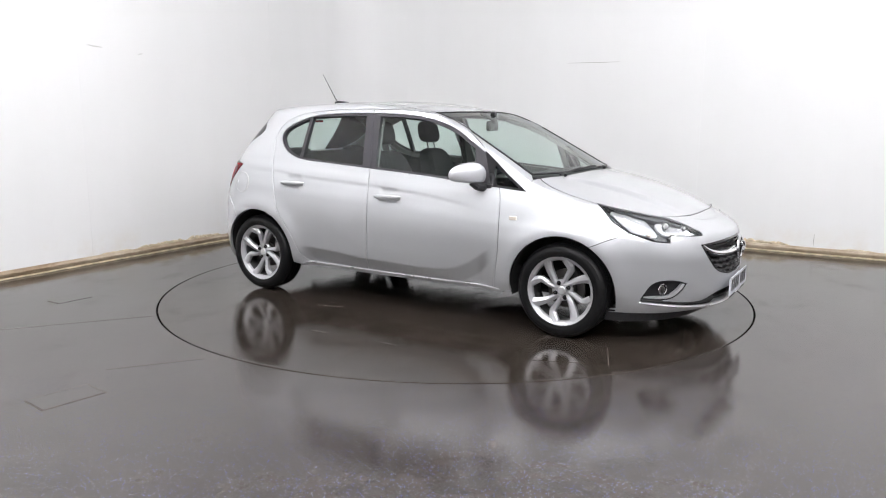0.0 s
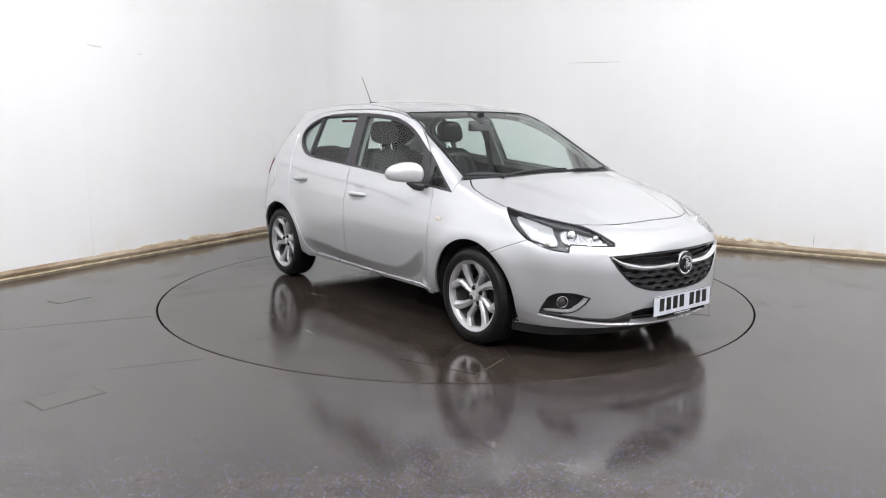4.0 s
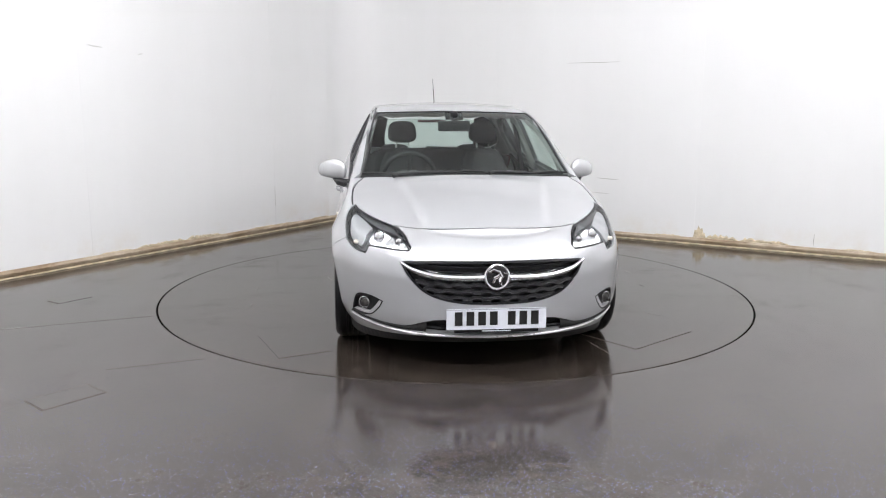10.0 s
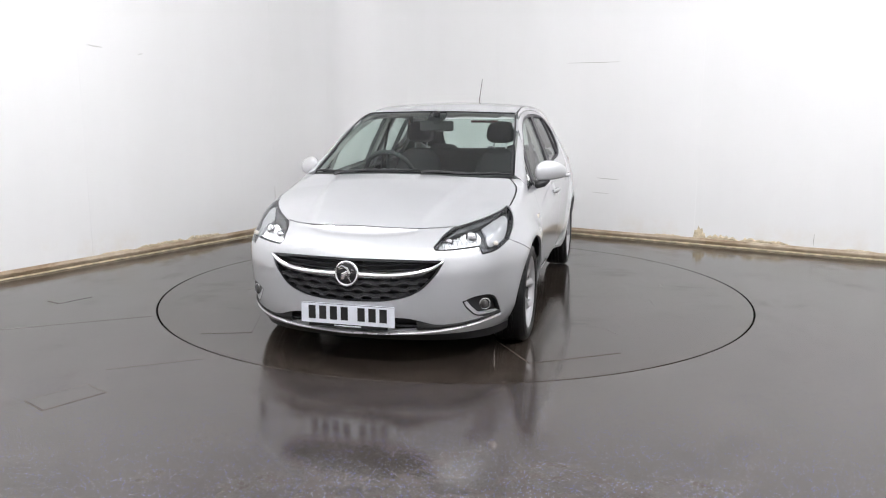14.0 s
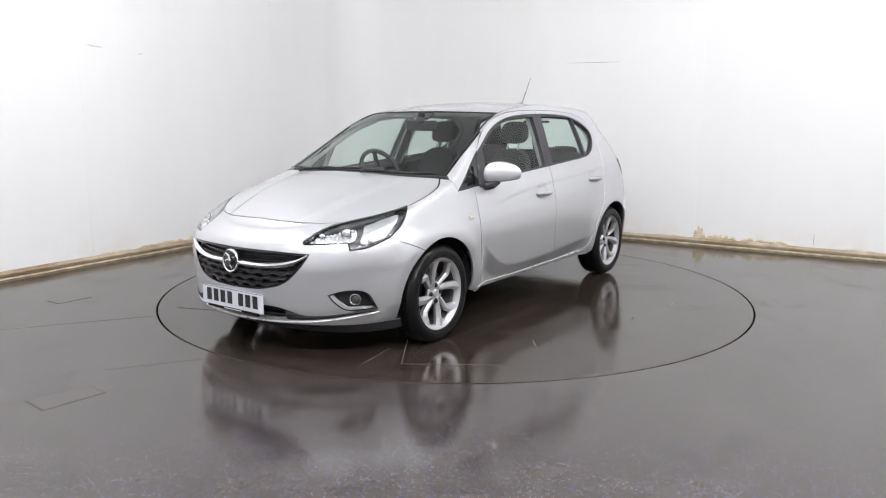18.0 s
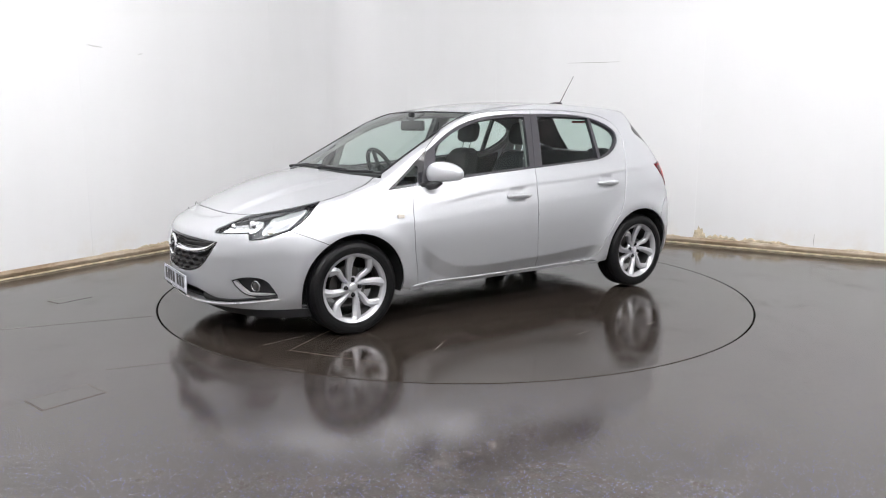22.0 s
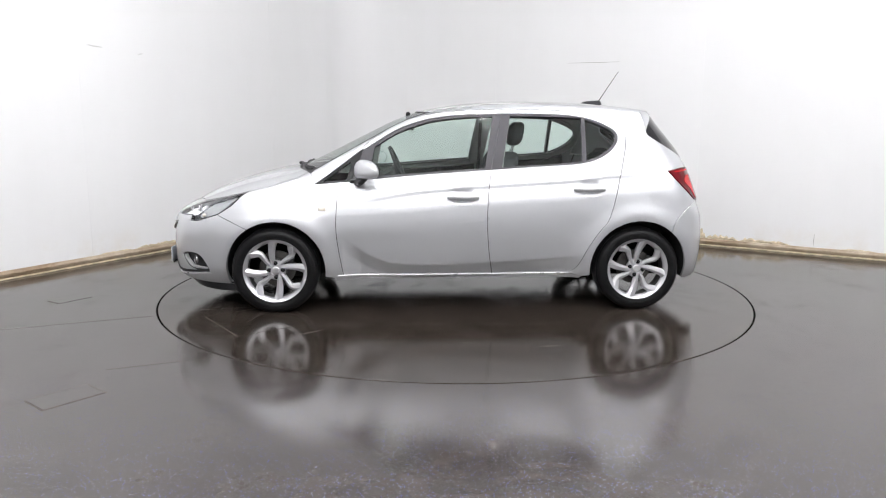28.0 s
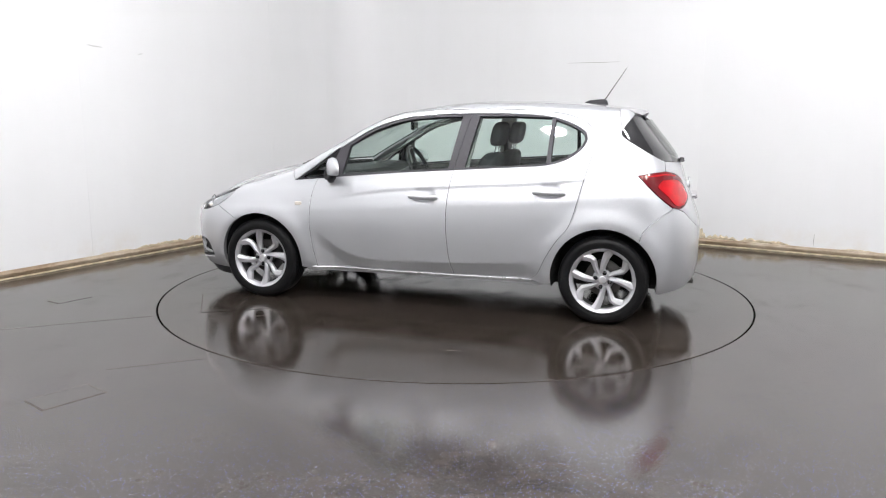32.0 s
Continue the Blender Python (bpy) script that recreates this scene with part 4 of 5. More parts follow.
def build_nose():
    arch = pressed(SIDE, arc(1.255, 0.30, 0.338, 58, -18, 14))
    under = pressed(FRONT, FRONT.flat(curve([(1.575, 0.80, 0.192), (1.72, 0.74, 0.193), (1.87, 0.60, 0.198), (1.98, 0.45, 0.201), (2.06, 0.0, 0.203)])))
    half = joined(FRONT.flat(HOOD_NOSE)[::-1], FRONT.flat(LIGHT_INNER), FRONT.flat(LIGHT_FOOT), FRONT.flat(BUMPER_SEAM), FRONT.flat(arch), FRONT.flat(under))
    loop = joined(half, [(-u, v) for u, v in reversed(half)])
    grille, intake = front_loop(GRILLE_HALF), front_loop(INTAKE_HALF)
    fog_right = [(-u, v) for u, v in reversed(FOG_LOOP)]

    def smile(q):
        """The shallow step that runs below the bonnet's edge."""
        y = np.abs(q[:, 0])
        edge = 0.756 - 0.008 * (y / 0.47) ** 2
        line = edge - 0.044 * np.clip(1 - (y / 0.44) ** 2.6, 0, 1)
        inside = np.clip((edge - q[:, 1]) / np.maximum(edge - line, 0.004), 0, 1)
        return -0.017 * inside * np.clip((q[:, 1] - line) / 0.013, 0, 1) * np.clip((0.45 - y) / 0.10, 0, 1)

    bumper = mesh_part("front_bumper", *skin(FRONT, [loop, grille, intake, FOG_LOOP, fog_right], 0.0105, depth=0.03, relief_at=smile), PAINT, CAR, "silver bumper with grille and fog lamp openings")
    # grille
    back = mesh_part("grille", *skin(FRONT, [grille], 0.04, 0.001, 0.0, 0.045), BLACK, CAR, "black grille with chrome wing bar")
    mesh_part("grille_surround", *skin(FRONT, [grille, shrunk(grille, 0.010)], 0.03, 0.0, 0.03, 0.002), GLOSSBLACK, back)
    for z, w in ((0.592, 0.45), (0.566, 0.40)):
        ribbon("slat", [(y, z - 0.014 * (1 - (y / 0.42) ** 2)) for y in span(-w, w, 24)], 0.009, -0.014, 0.02, GLOSSBLACK, back)
    for j, (z, w) in enumerate(((0.500, 0.425), (0.466, 0.395), (0.432, 0.335), (0.402, 0.235))):
        line, edge = [], []
        for y in span(-w, w, int(w * 240)):
            k = abs((((y / 0.098) + 0.5 * j) % 1.0) * 2 - 1)
            wave = 0.0046 * min(1, max(-1, (k - 0.5) * 6))
            line.append((y, z - 0.010 * (1 - (y / w) ** 2) + wave))
            edge.append((y, line[-1][1] - 0.0085))
        slat = ribbon("wave_slat", line, 0.015, -0.008, 0.030, BLACK, back)
        # paler grey bar as the highlight on the slat's lower edge
        ribbon("slat_highlight", edge, 0.0045, -0.004, 0.010, SLATLIGHT, slat)
    for sign in (1, -1):
        top = curve([(0.06, 0.550), (0.2, 0.547), (0.32, 0.556), (0.42, 0.579), (0.478, 0.606)], 8)
        low = curve([(0.06, 0.510), (0.2, 0.510), (0.32, 0.519), (0.42, 0.543), (0.488, 0.590)], 8)
        ribbon_band("chrome_bar", [(sign * a, b) for a, b in top], [(sign * a, b) for a, b in low], CHROME, back, "polished chrome wing bar")
    # emblem: a chrome ring with a plain shape on dark
    e = lathe([(0.060, -0.012), (0.067, -0.004), (0.067, 0.004), (0.062, 0.009), (0.055, 0.007), (0.053, 0.0)], 40)
    place = Matrix.Translation((2.124, 0, 0.536)) @ Matrix.Rotation(radians(-90), 4, "Z") @ Matrix.Rotation(radians(4), 4, "X")
    bmesh.ops.transform(e, matrix=place, verts=e.verts)
    ring = part("emblem", e, CHROME, CAR, "round chrome emblem with a plain shape")
    d = lathe([(0.055, 0.0), (0.055, 0.004), (0.03, 0.0075)], 32)
    bmesh.ops.transform(d, matrix=place, verts=d.verts)
    part("emblem_ground", d, GLOSSBLACK, ring)
    shape = bmesh.new()
    tube(shape, [(0.040, 0.008, 0.024), (0.020, 0.011, 0.034), (-0.004, 0.012, 0.026), (-0.016, 0.012, 0.004), (-0.010, 0.011, -0.020), (-0.024, 0.009, -0.042)],
         [0.009, 0.016, 0.021, 0.024, 0.019, 0.009], 10, False, 0.4)
    tube(shape, [(-0.012, 0.012, 0.006), (0.012, 0.012, -0.006), (0.020, 0.010, -0.030)], [0.016, 0.018, 0.011], 10, False, 0.4)
    tube(shape, [(-0.046, 0.009, 0.016), (-0.030, 0.010, 0.020)], [0.004, 0.009], 8, False, 0.45)
    bmesh.ops.transform(shape, matrix=place, verts=shape.verts)
    part("emblem_shape", shape, CHROME, ring)
    # lower intake, bright lip, valance
    inner = mesh_part("intake", *skin(FRONT, [intake], 0.05, 0.0, 0.0, 0.05), BLACK, CAR, "black lower air intake")
    ribbon("intake_slat", [(y, 0.252) for y in span(-0.42, 0.42, 16)], 0.01, -0.02, 0.03, BLACK, inner)
    top = curve([(0.0, 0.217), (0.25, 0.221), (0.45, 0.231), (0.6, 0.248), (0.735, 0.274)])
    low = curve([(0.0, 0.203), (0.25, 0.207), (0.45, 0.218), (0.6, 0.236), (0.742, 0.263)])
    ribbon_band("bumper_lip", [(-a, b) for a, b in reversed(top)] + top[1:], [(-a, b) for a, b in reversed(low)] + low[1:], BRIGHT, CAR, "bright silver lip strip", 0.008)
    # black band laid over the bumper as the shaded gap above the lip
    high = curve([(0.355, 0.290), (0.40, 0.277), (0.45, 0.268), (0.55, 0.269), (0.66, 0.283), (0.738, 0.292)])
    foot = curve([(0.355, 0.224), (0.40, 0.227), (0.45, 0.230), (0.55, 0.240), (0.66, 0.259), (0.738, 0.275)])
    for sign in (1, -1):
        ribbon_band("lip_gap_shade", [(sign * a, b) for a, b in high], [(sign * a, b) for a, b in foot], MATTBLACK, CAR, "black band for the shaded gap above the lip strip", 0.006)
    v = bmesh.new()
    pts = FRONT.flat(under)
    ring3 = pressed(FRONT, [(u, z + 0.006) for u, z in pts])
    full = [(x, -y, z) for x, y, z in ring3] + ring3[::-1][1:]
    rows = []
    for x, y, z in full:
        k = 0.945 + 0.037 * min(1.0, (abs(y) / 0.72) ** 2)
        rows.append([v.verts.new((x - 0.01, y, z + 0.01)), v.verts.new((x * k, y * k, z - 0.060)), v.verts.new((x * k - 0.05, y * k * 0.95, z - 0.064)), v.verts.new((x * k - 0.08, y * k * 0.92, z + 0.02))])
    for a, b in zip(rows, rows[1:]):
        for k in range(3):
            v.faces.new((a[k], a[k + 1], b[k + 1], b[k]))
    part("valance", v, BLACK, CAR, "black lower valance")
    # number plate: plain bars stand for its characters
    plate = part("number_plate", box((2.1275, 0, 0.3165), (0.008, 0.520, 0.111), 0.003), WHITE, CAR, "white number plate with black bars")
    for dz in (0.0535, -0.0535):
        part("plate_border", box((2.1320, 0, 0.3165 + dz), (0.001, 0.517, 0.0022)), INK, plate)
    x = -0.222
    for i in range(7):
        if i == 4:
            x += 0.033
        part("plate_bar", box((2.1325, x + 0.025, 0.322), (0.002, 0.040, 0.072), 0.0005), INK, plate)
        x += 0.0605
    part("plate_holder", box((2.123, 0, 0.2535), (0.010, 0.44, 0.016), 0.003), GLOSSBLACK, plate, "dark strip below the plate")
    part("holder_bar", box((2.1285, 0, 0.2545), (0.001, 0.15, 0.006)), WHITE, plate)


def ribbon_band(name, top, low, material, parent, label="", bulge=0.012):
    """A bright strip between two lines of the nose, rounded outwards."""
    a, b = np.array(pressed(AHEAD, top)), np.array(pressed(AHEAD, low))
    verts, faces, steps = [], [], 6
    for p, q in zip(a, b):
        m = slope(np.array([(p + q) / 2]))[0]
        for k in range(steps + 1):
            t = k / steps
            verts.append(p * (1 - t) + q * t + m * (-0.012 + (0.012 + bulge) * math.sin(math.pi * t) ** 0.6))
    for i in range(len(a) - 1):
        for k in range(steps):
            s = i * (steps + 1) + k
            f = (s, s + 1, s + steps + 2, s + steps + 1)
            u = np.cross(verts[f[1]] - verts[f[0]], verts[f[3]] - verts[f[0]])
            faces.append(f if u[0] > 0 else f[::-1])
    return mesh_part(name, verts, faces, material, parent, label)


def bowl(center, way, radius, depth, material, name, parent, bulge=0.0, mirror=False):
    """A round reflector or lens that faces a way."""
    c, w = Vector(center), Vector(way)
    prof = [(radius, 0.0), (radius * 0.93, -depth * 0.35), (radius * 0.75, -depth * 0.7), (radius * 0.4, -depth * 0.95), (0.002, -depth)]
    bm = lathe(prof if not bulge else [(radius, -0.01), (radius, 0.0), (radius * 0.8, bulge * 0.5), (radius * 0.45, bulge * 0.85), (0.002, bulge)], 24)
    m = Matrix.Translation(c) @ w.to_track_quat("Y", "Z").to_matrix().to_4x4()
    bmesh.ops.transform(bm, matrix=m, verts=bm.verts)
    if mirror:
        bmesh.ops.scale(bm, vec=(1, -1, 1), verts=bm.verts)
    return part(name, bm, material, parent)


def build_lamps():
    loop = joined(FRONT.flat(LIGHT_TOP), FRONT.flat(LIGHT_INNER), FRONT.flat(LIGHT_FOOT), FRONT.flat(LIGHT_REAR))
    house = pair("headlight", skin(FRONT, [loop], 0.03, 0.002, 0.0, 0.040), LAMPDARK, (CAR, CAR), "large swept-back headlight with chrome reflectors")
    pair("bezel", skin(FRONT, [loop, shrunk(loop, 0.0075)], 0.02, 0.0012, 0.034, 0.003), GLOSSBLACK, house, "black bezel")
    inner = curve([(0.452, 0.668), (0.475, 0.688), (0.53, 0.708), (0.60, 0.724), (0.675, 0.738), (0.712, 0.735), (0.722, 0.715), (0.712, 0.690), (0.688, 0.674)]) + curve([(0.675, 0.671), (0.57, 0.664), (0.46, 0.659)])
    outer = curve([(0.762, 0.752), (0.84, 0.775), (0.92, 0.795), (0.985, 0.806), (0.985, 0.780), (0.955, 0.735), (0.915, 0.700)]) + curve([(0.90, 0.690), (0.82, 0.668), (0.765, 0.660), (0.750, 0.680), (0.758, 0.720)])
    brow = curve([(0.50, 0.706), (0.58, 0.736), (0.645, 0.757), (0.80, 0.784), (0.98, 0.820)]) + curve([(0.97, 0.810), (0.80, 0.768), (0.70, 0.746), (0.60, 0.731), (0.51, 0.709)])
    facets = lambda v: 0.0030 * np.sin(v[:, 0] * 300 + 1.5 * np.sin(v[:, 0] * 47)) + 0.004 * np.sin(v[:, 1] * 95 + v[:, 0] * 20)
    pair("reflector", skin(FRONT, [inner], 0.004, 0.0, 0.012, 0.026, facets), REFLECT, house, "faceted chrome reflector")
    pair("side_reflector", skin(FRONT, [outer], 0.010, 0.0, 0.014, 0.022, lambda v: 0.002 * np.sin(v[:, 0] * 52 + v[:, 1] * 40)), LAMPWHITE, house, "pale side reflector")
    pair("brow", skin(FRONT, [brow], 0.02, 0.0, 0.02, 0.012), LAMPDARK, house, "smoked grey inner brow")
    for i, s in enumerate((False, True)):
        for name, at, way, r in (("main_reflector", (1.892, 0.488, 0.688), (0.95, 0.25, 0.12), 0.018), ("dip_reflector", (1.810, 0.590, 0.704), (0.9, 0.38, 0.15), 0.027)):
            bowl(at, way, r, 0.0, CHROME, name, house[i], 0.010, s)
            c, w = Vector(at), Vector(way).normalized()
            e1 = w.cross(Vector((0, 0, 1))).normalized()
            e2 = w.cross(e1)
            bm = bmesh.new()
            tube(bm, [c + (e1 * math.cos(k * math.tau / 24) + e2 * math.sin(k * math.tau / 24)) * (r + 0.002) for k in range(24)], 0.0022, 6, True)
            if s:
                bmesh.ops.scale(bm, vec=(1, -1, 1), verts=bm.verts)
            part("reflector_ring", bm, LAMPDARK, house[i])
        bowl((1.752, 0.715, 0.668), (0.75, 0.65, 0.1), 0.013, 0.02, AMBER, "indicator_bulb", house[i], 0.012, s)
    pair("lens", skin(FRONT, [loop], 0.03, 0.003, 0.0, 0.0), CLEAR, house, "clear polycarbonate lens")
    # fog lamps
    pods = pair("fog_lamp_housing", skin(FRONT, [FOG_LOOP], 0.02, 0.0, 0.0, 0.032), BLACK, (CAR, CAR), "black fog lamp recess with chrome strip")
    rim = skin(FRONT, [FOG_LOOP, shrunk(FOG_LOOP, 0.006)], 0.02, 0.0, 0.034, 0.002)
    pair("recess_rim", rim, BLACK, pods)
    strip = FRONT.flat(curve([(1.950, 0.582, 0.378), (1.932, 0.597, 0.345), (1.893, 0.634, 0.302)]) + curve([(1.87, 0.652, 0.293), (1.80, 0.705, 0.292), (1.745, 0.738, 0.296)])
                       + curve([(1.80, 0.705, 0.302), (1.865, 0.657, 0.305), (1.885, 0.642, 0.320), (1.912, 0.617, 0.350), (1.928, 0.602, 0.376)]))
    pair("fog_strip", skin(FRONT, [strip], 0.02, 0.0, 0.02, 0.004), BRIGHT, pods, "chrome corner strip")
    for i, s in enumerate((False, True)):
        b = bowl((1.832, 0.672, 0.350), (0.85, 0.5, 0.02), 0.020, 0.0, STEEL, "fog_reflector", pods[i], 0.005, s)
        bowl((1.836, 0.675, 0.350), (0.85, 0.5, 0.02), 0.027, 0.0, CLEAR, "fog_lens", pods[i], 0.009, s)
        bm = bmesh.new()
        c, w = Vector((1.834, 0.673, 0.350)), Vector((0.85, 0.5, 0.02)).normalized()
        e1 = w.cross(Vector((0, 0, 1))).normalized()
        e2 = w.cross(e1)
        tube(bm, [c + e1 * 0.030 * math.cos(k * math.tau / 24) + e2 * 0.030 * math.sin(k * math.tau / 24) for k in range(24)], 0.0028, 6, True)
        if s:
            bmesh.ops.scale(bm, vec=(1, -1, 1), verts=bm.verts)
        part("fog_ring", bm, CHROME, pods[i], "bright lamp ring")
    # tail lamps
    tail_loop = joined(TAIL_BACK, REAR.flat(TAIL_TIP)[::-1])
    core = curve([(0.78, 0.945), (0.66, 0.945), (0.56, 0.930), (0.46, 0.885), (0.44, 0.835), (0.52, 0.804), (0.62, 0.782), (0.705, 0.786), (0.77, 0.850), (0.825, 0.905), (0.78, 0.945)])[:-1]
    lamps = pair("tail_light", skin(REAR, [tail_loop], 0.025, 0.003, 0.03, -0.006), DARKRED, (CAR, CAR), "red wraparound tail light")
    pair("brake_lens", skin(REAR, [core], 0.02, 0.0, 0.008, -0.010), RED, lamps, "bright red brake lens")
    pair("lamp_backing", skin(REAR, [tail_loop], 0.04, 0.0, 0.0, 0.03), TRIM, lamps)
    strip = [(0.89, 0.974), (0.74, 0.985), (0.60, 0.970), (0.60, 0.963), (0.74, 0.977), (0.885, 0.966)]
    pair("light_guide", skin(REAR, [strip], 0.02, 0.0, 0.004, -0.008), RED, lamps)


SPOILER_EDGE = pressed(TOP, curve([(-1.30, 0.505), (-1.345, 0.500), (-1.392, 0.476)]))
CHEEK_FOOT = curve([(-1.322, 1.252), (-1.352, 1.300), (-1.388, 1.352), SIDE.flat(SPOILER_EDGE[-1:])[0]])


def build_tail():
    seam = pressed(SIDE, curve([(-1.665, 0.765), (-1.576, 0.707), (-1.499, 0.627), (-1.475, 0.560)]))
    arch = pressed(SIDE, arc(-1.255, 0.30, 0.338, 130, 192, 12))
    under = pressed(REAR, REAR.flat(curve([(-1.60, 0.76, 0.215), (-1.72, 0.66, 0.235), (-1.79, 0.40, 0.262), (-1.82, 0.0, 0.27)])))
    top = pressed(REAR, REAR.flat(curve([(-1.9, 0.0, 0.61), (-1.87, 0.30, 0.612), (-1.80, 0.47, 0.66), (-1.74, 0.62, 0.745)]) + TAIL_TIP[-1:]))
    half = joined(REAR.flat(top), REAR.flat(seam), REAR.flat(arch), REAR.flat(under))
    mesh_part("rear_bumper", *skin(REAR, [joined(half, [(-u, v) for u, v in reversed(half)])], 0.03), PAINT, CAR)
    side = pressed(REAR, TAIL_BACK[::-1])
    sill = pressed(REAR, REAR.flat(GLASS_EDGE[-1:] + curve([(-1.62, 0.46, 1.054), (-1.70, 0.27, 1.045), (-1.73, 0.0, 1.043)])))
    half = joined(REAR.flat(top), REAR.flat(side), REAR.flat(sill))
    gate = mesh_part("tailgate", *skin(REAR, [joined(half, [(-u, v) for u, v in reversed(half)])], 0.03), PAINT, CAR)
    edge = pressed(REAR, REAR.flat(GLASS_EDGE[::-1] + curve([(-1.36, 0.56, 1.290), (-1.41, 0.47, 1.318), (-1.45, 0.30, 1.332), (-1.47, 0.0, 1.335)])))
    half = joined(REAR.flat(sill)[::-1], REAR.flat(edge))
    mesh_part("rear_window", *skin(REAR, [joined(half, [(-u, v) for u, v in reversed(half)])], 0.04, 0.003, 0.01, 0.004), DARKGLASS, gate, "dark wraparound rear window")
    blade = REAR.flat(GLASS_EDGE + curve([(-1.645, 0.42, 1.052), (-1.55, 0.43, 1.17), (-1.45, 0.42, 1.335)]) + pressed(SIDE, CHEEK_FOOT[:-4])[::-1][:-1])
    pair("window_blade", skin(REAR, [blade], 0.03, 0.002, 0.01, 0.001), GLOSSBLACK, (gate, gate), "gloss black blade beside the rear window")
    lip = joined(curve([(-1.335, 0.0), (-1.33, 0.25), (-1.30, 0.505)]), TOP.flat(SPOILER_EDGE), curve([(-1.392, 0.476), (-1.44, 0.34), (-1.462, 0.0)]))
    lip = joined(lip, [(x, -y) for x, y in reversed(lip)])
    mesh_part("roof_spoiler", *skin(TOP, [lip], 0.03, 0.002, 0.04), PAINT, gate)
    cheek = joined(curve([(-1.30, 1.385), (-1.318, 1.30), (-1.322, 1.252)]), CHEEK_FOOT, SIDE.flat(SPOILER_EDGE)[::-1])
    pair("spoiler_cheek", skin(SIDE, [cheek], 0.02), PAINT, (gate, gate))
    h = part("tailgate_handle", box((-1.795, 0, 0.80), (0.05, 0.30, 0.035), 0.012), CHROME, gate, "chrome tailgate handle bar")
    e = lathe([(0.05, -0.01), (0.055, 0.0), (0.05, 0.008), (0.02, 0.012)], 28)
    bmesh.ops.transform(e, matrix=Matrix.Translation((-1.758, 0, 0.875)) @ Matrix.Rotation(radians(90), 4, "Z"), verts=e.verts)
    part("rear_emblem", e, CHROME, gate)
    part("high_brake_light", box((-1.42, 0, 1.305), (0.03, 0.26, 0.022), 0.006), DARKRED, gate, "dark high-level brake light")
    w = bmesh.new()
    tube(w, [(-1.70, 0.0, 1.046), (-1.712, 0.13, 1.046), (-1.69, 0.27, 1.050)], [0.013, 0.010, 0.006], 6)
    block(w, (-1.70, 0.0, 1.048), (0.035, 0.05, 0.03), 0.008)
    part("rear_wiper", w, BLACK, gate, "black rear wiper")
    ex = bmesh.new()
    tube(ex, [(-1.58, 0.40, 0.262), (-1.74, 0.40, 0.262), (-1.82, 0.40, 0.252)], 0.022, 12)
    part("exhaust_tip", ex, STEEL, CAR)


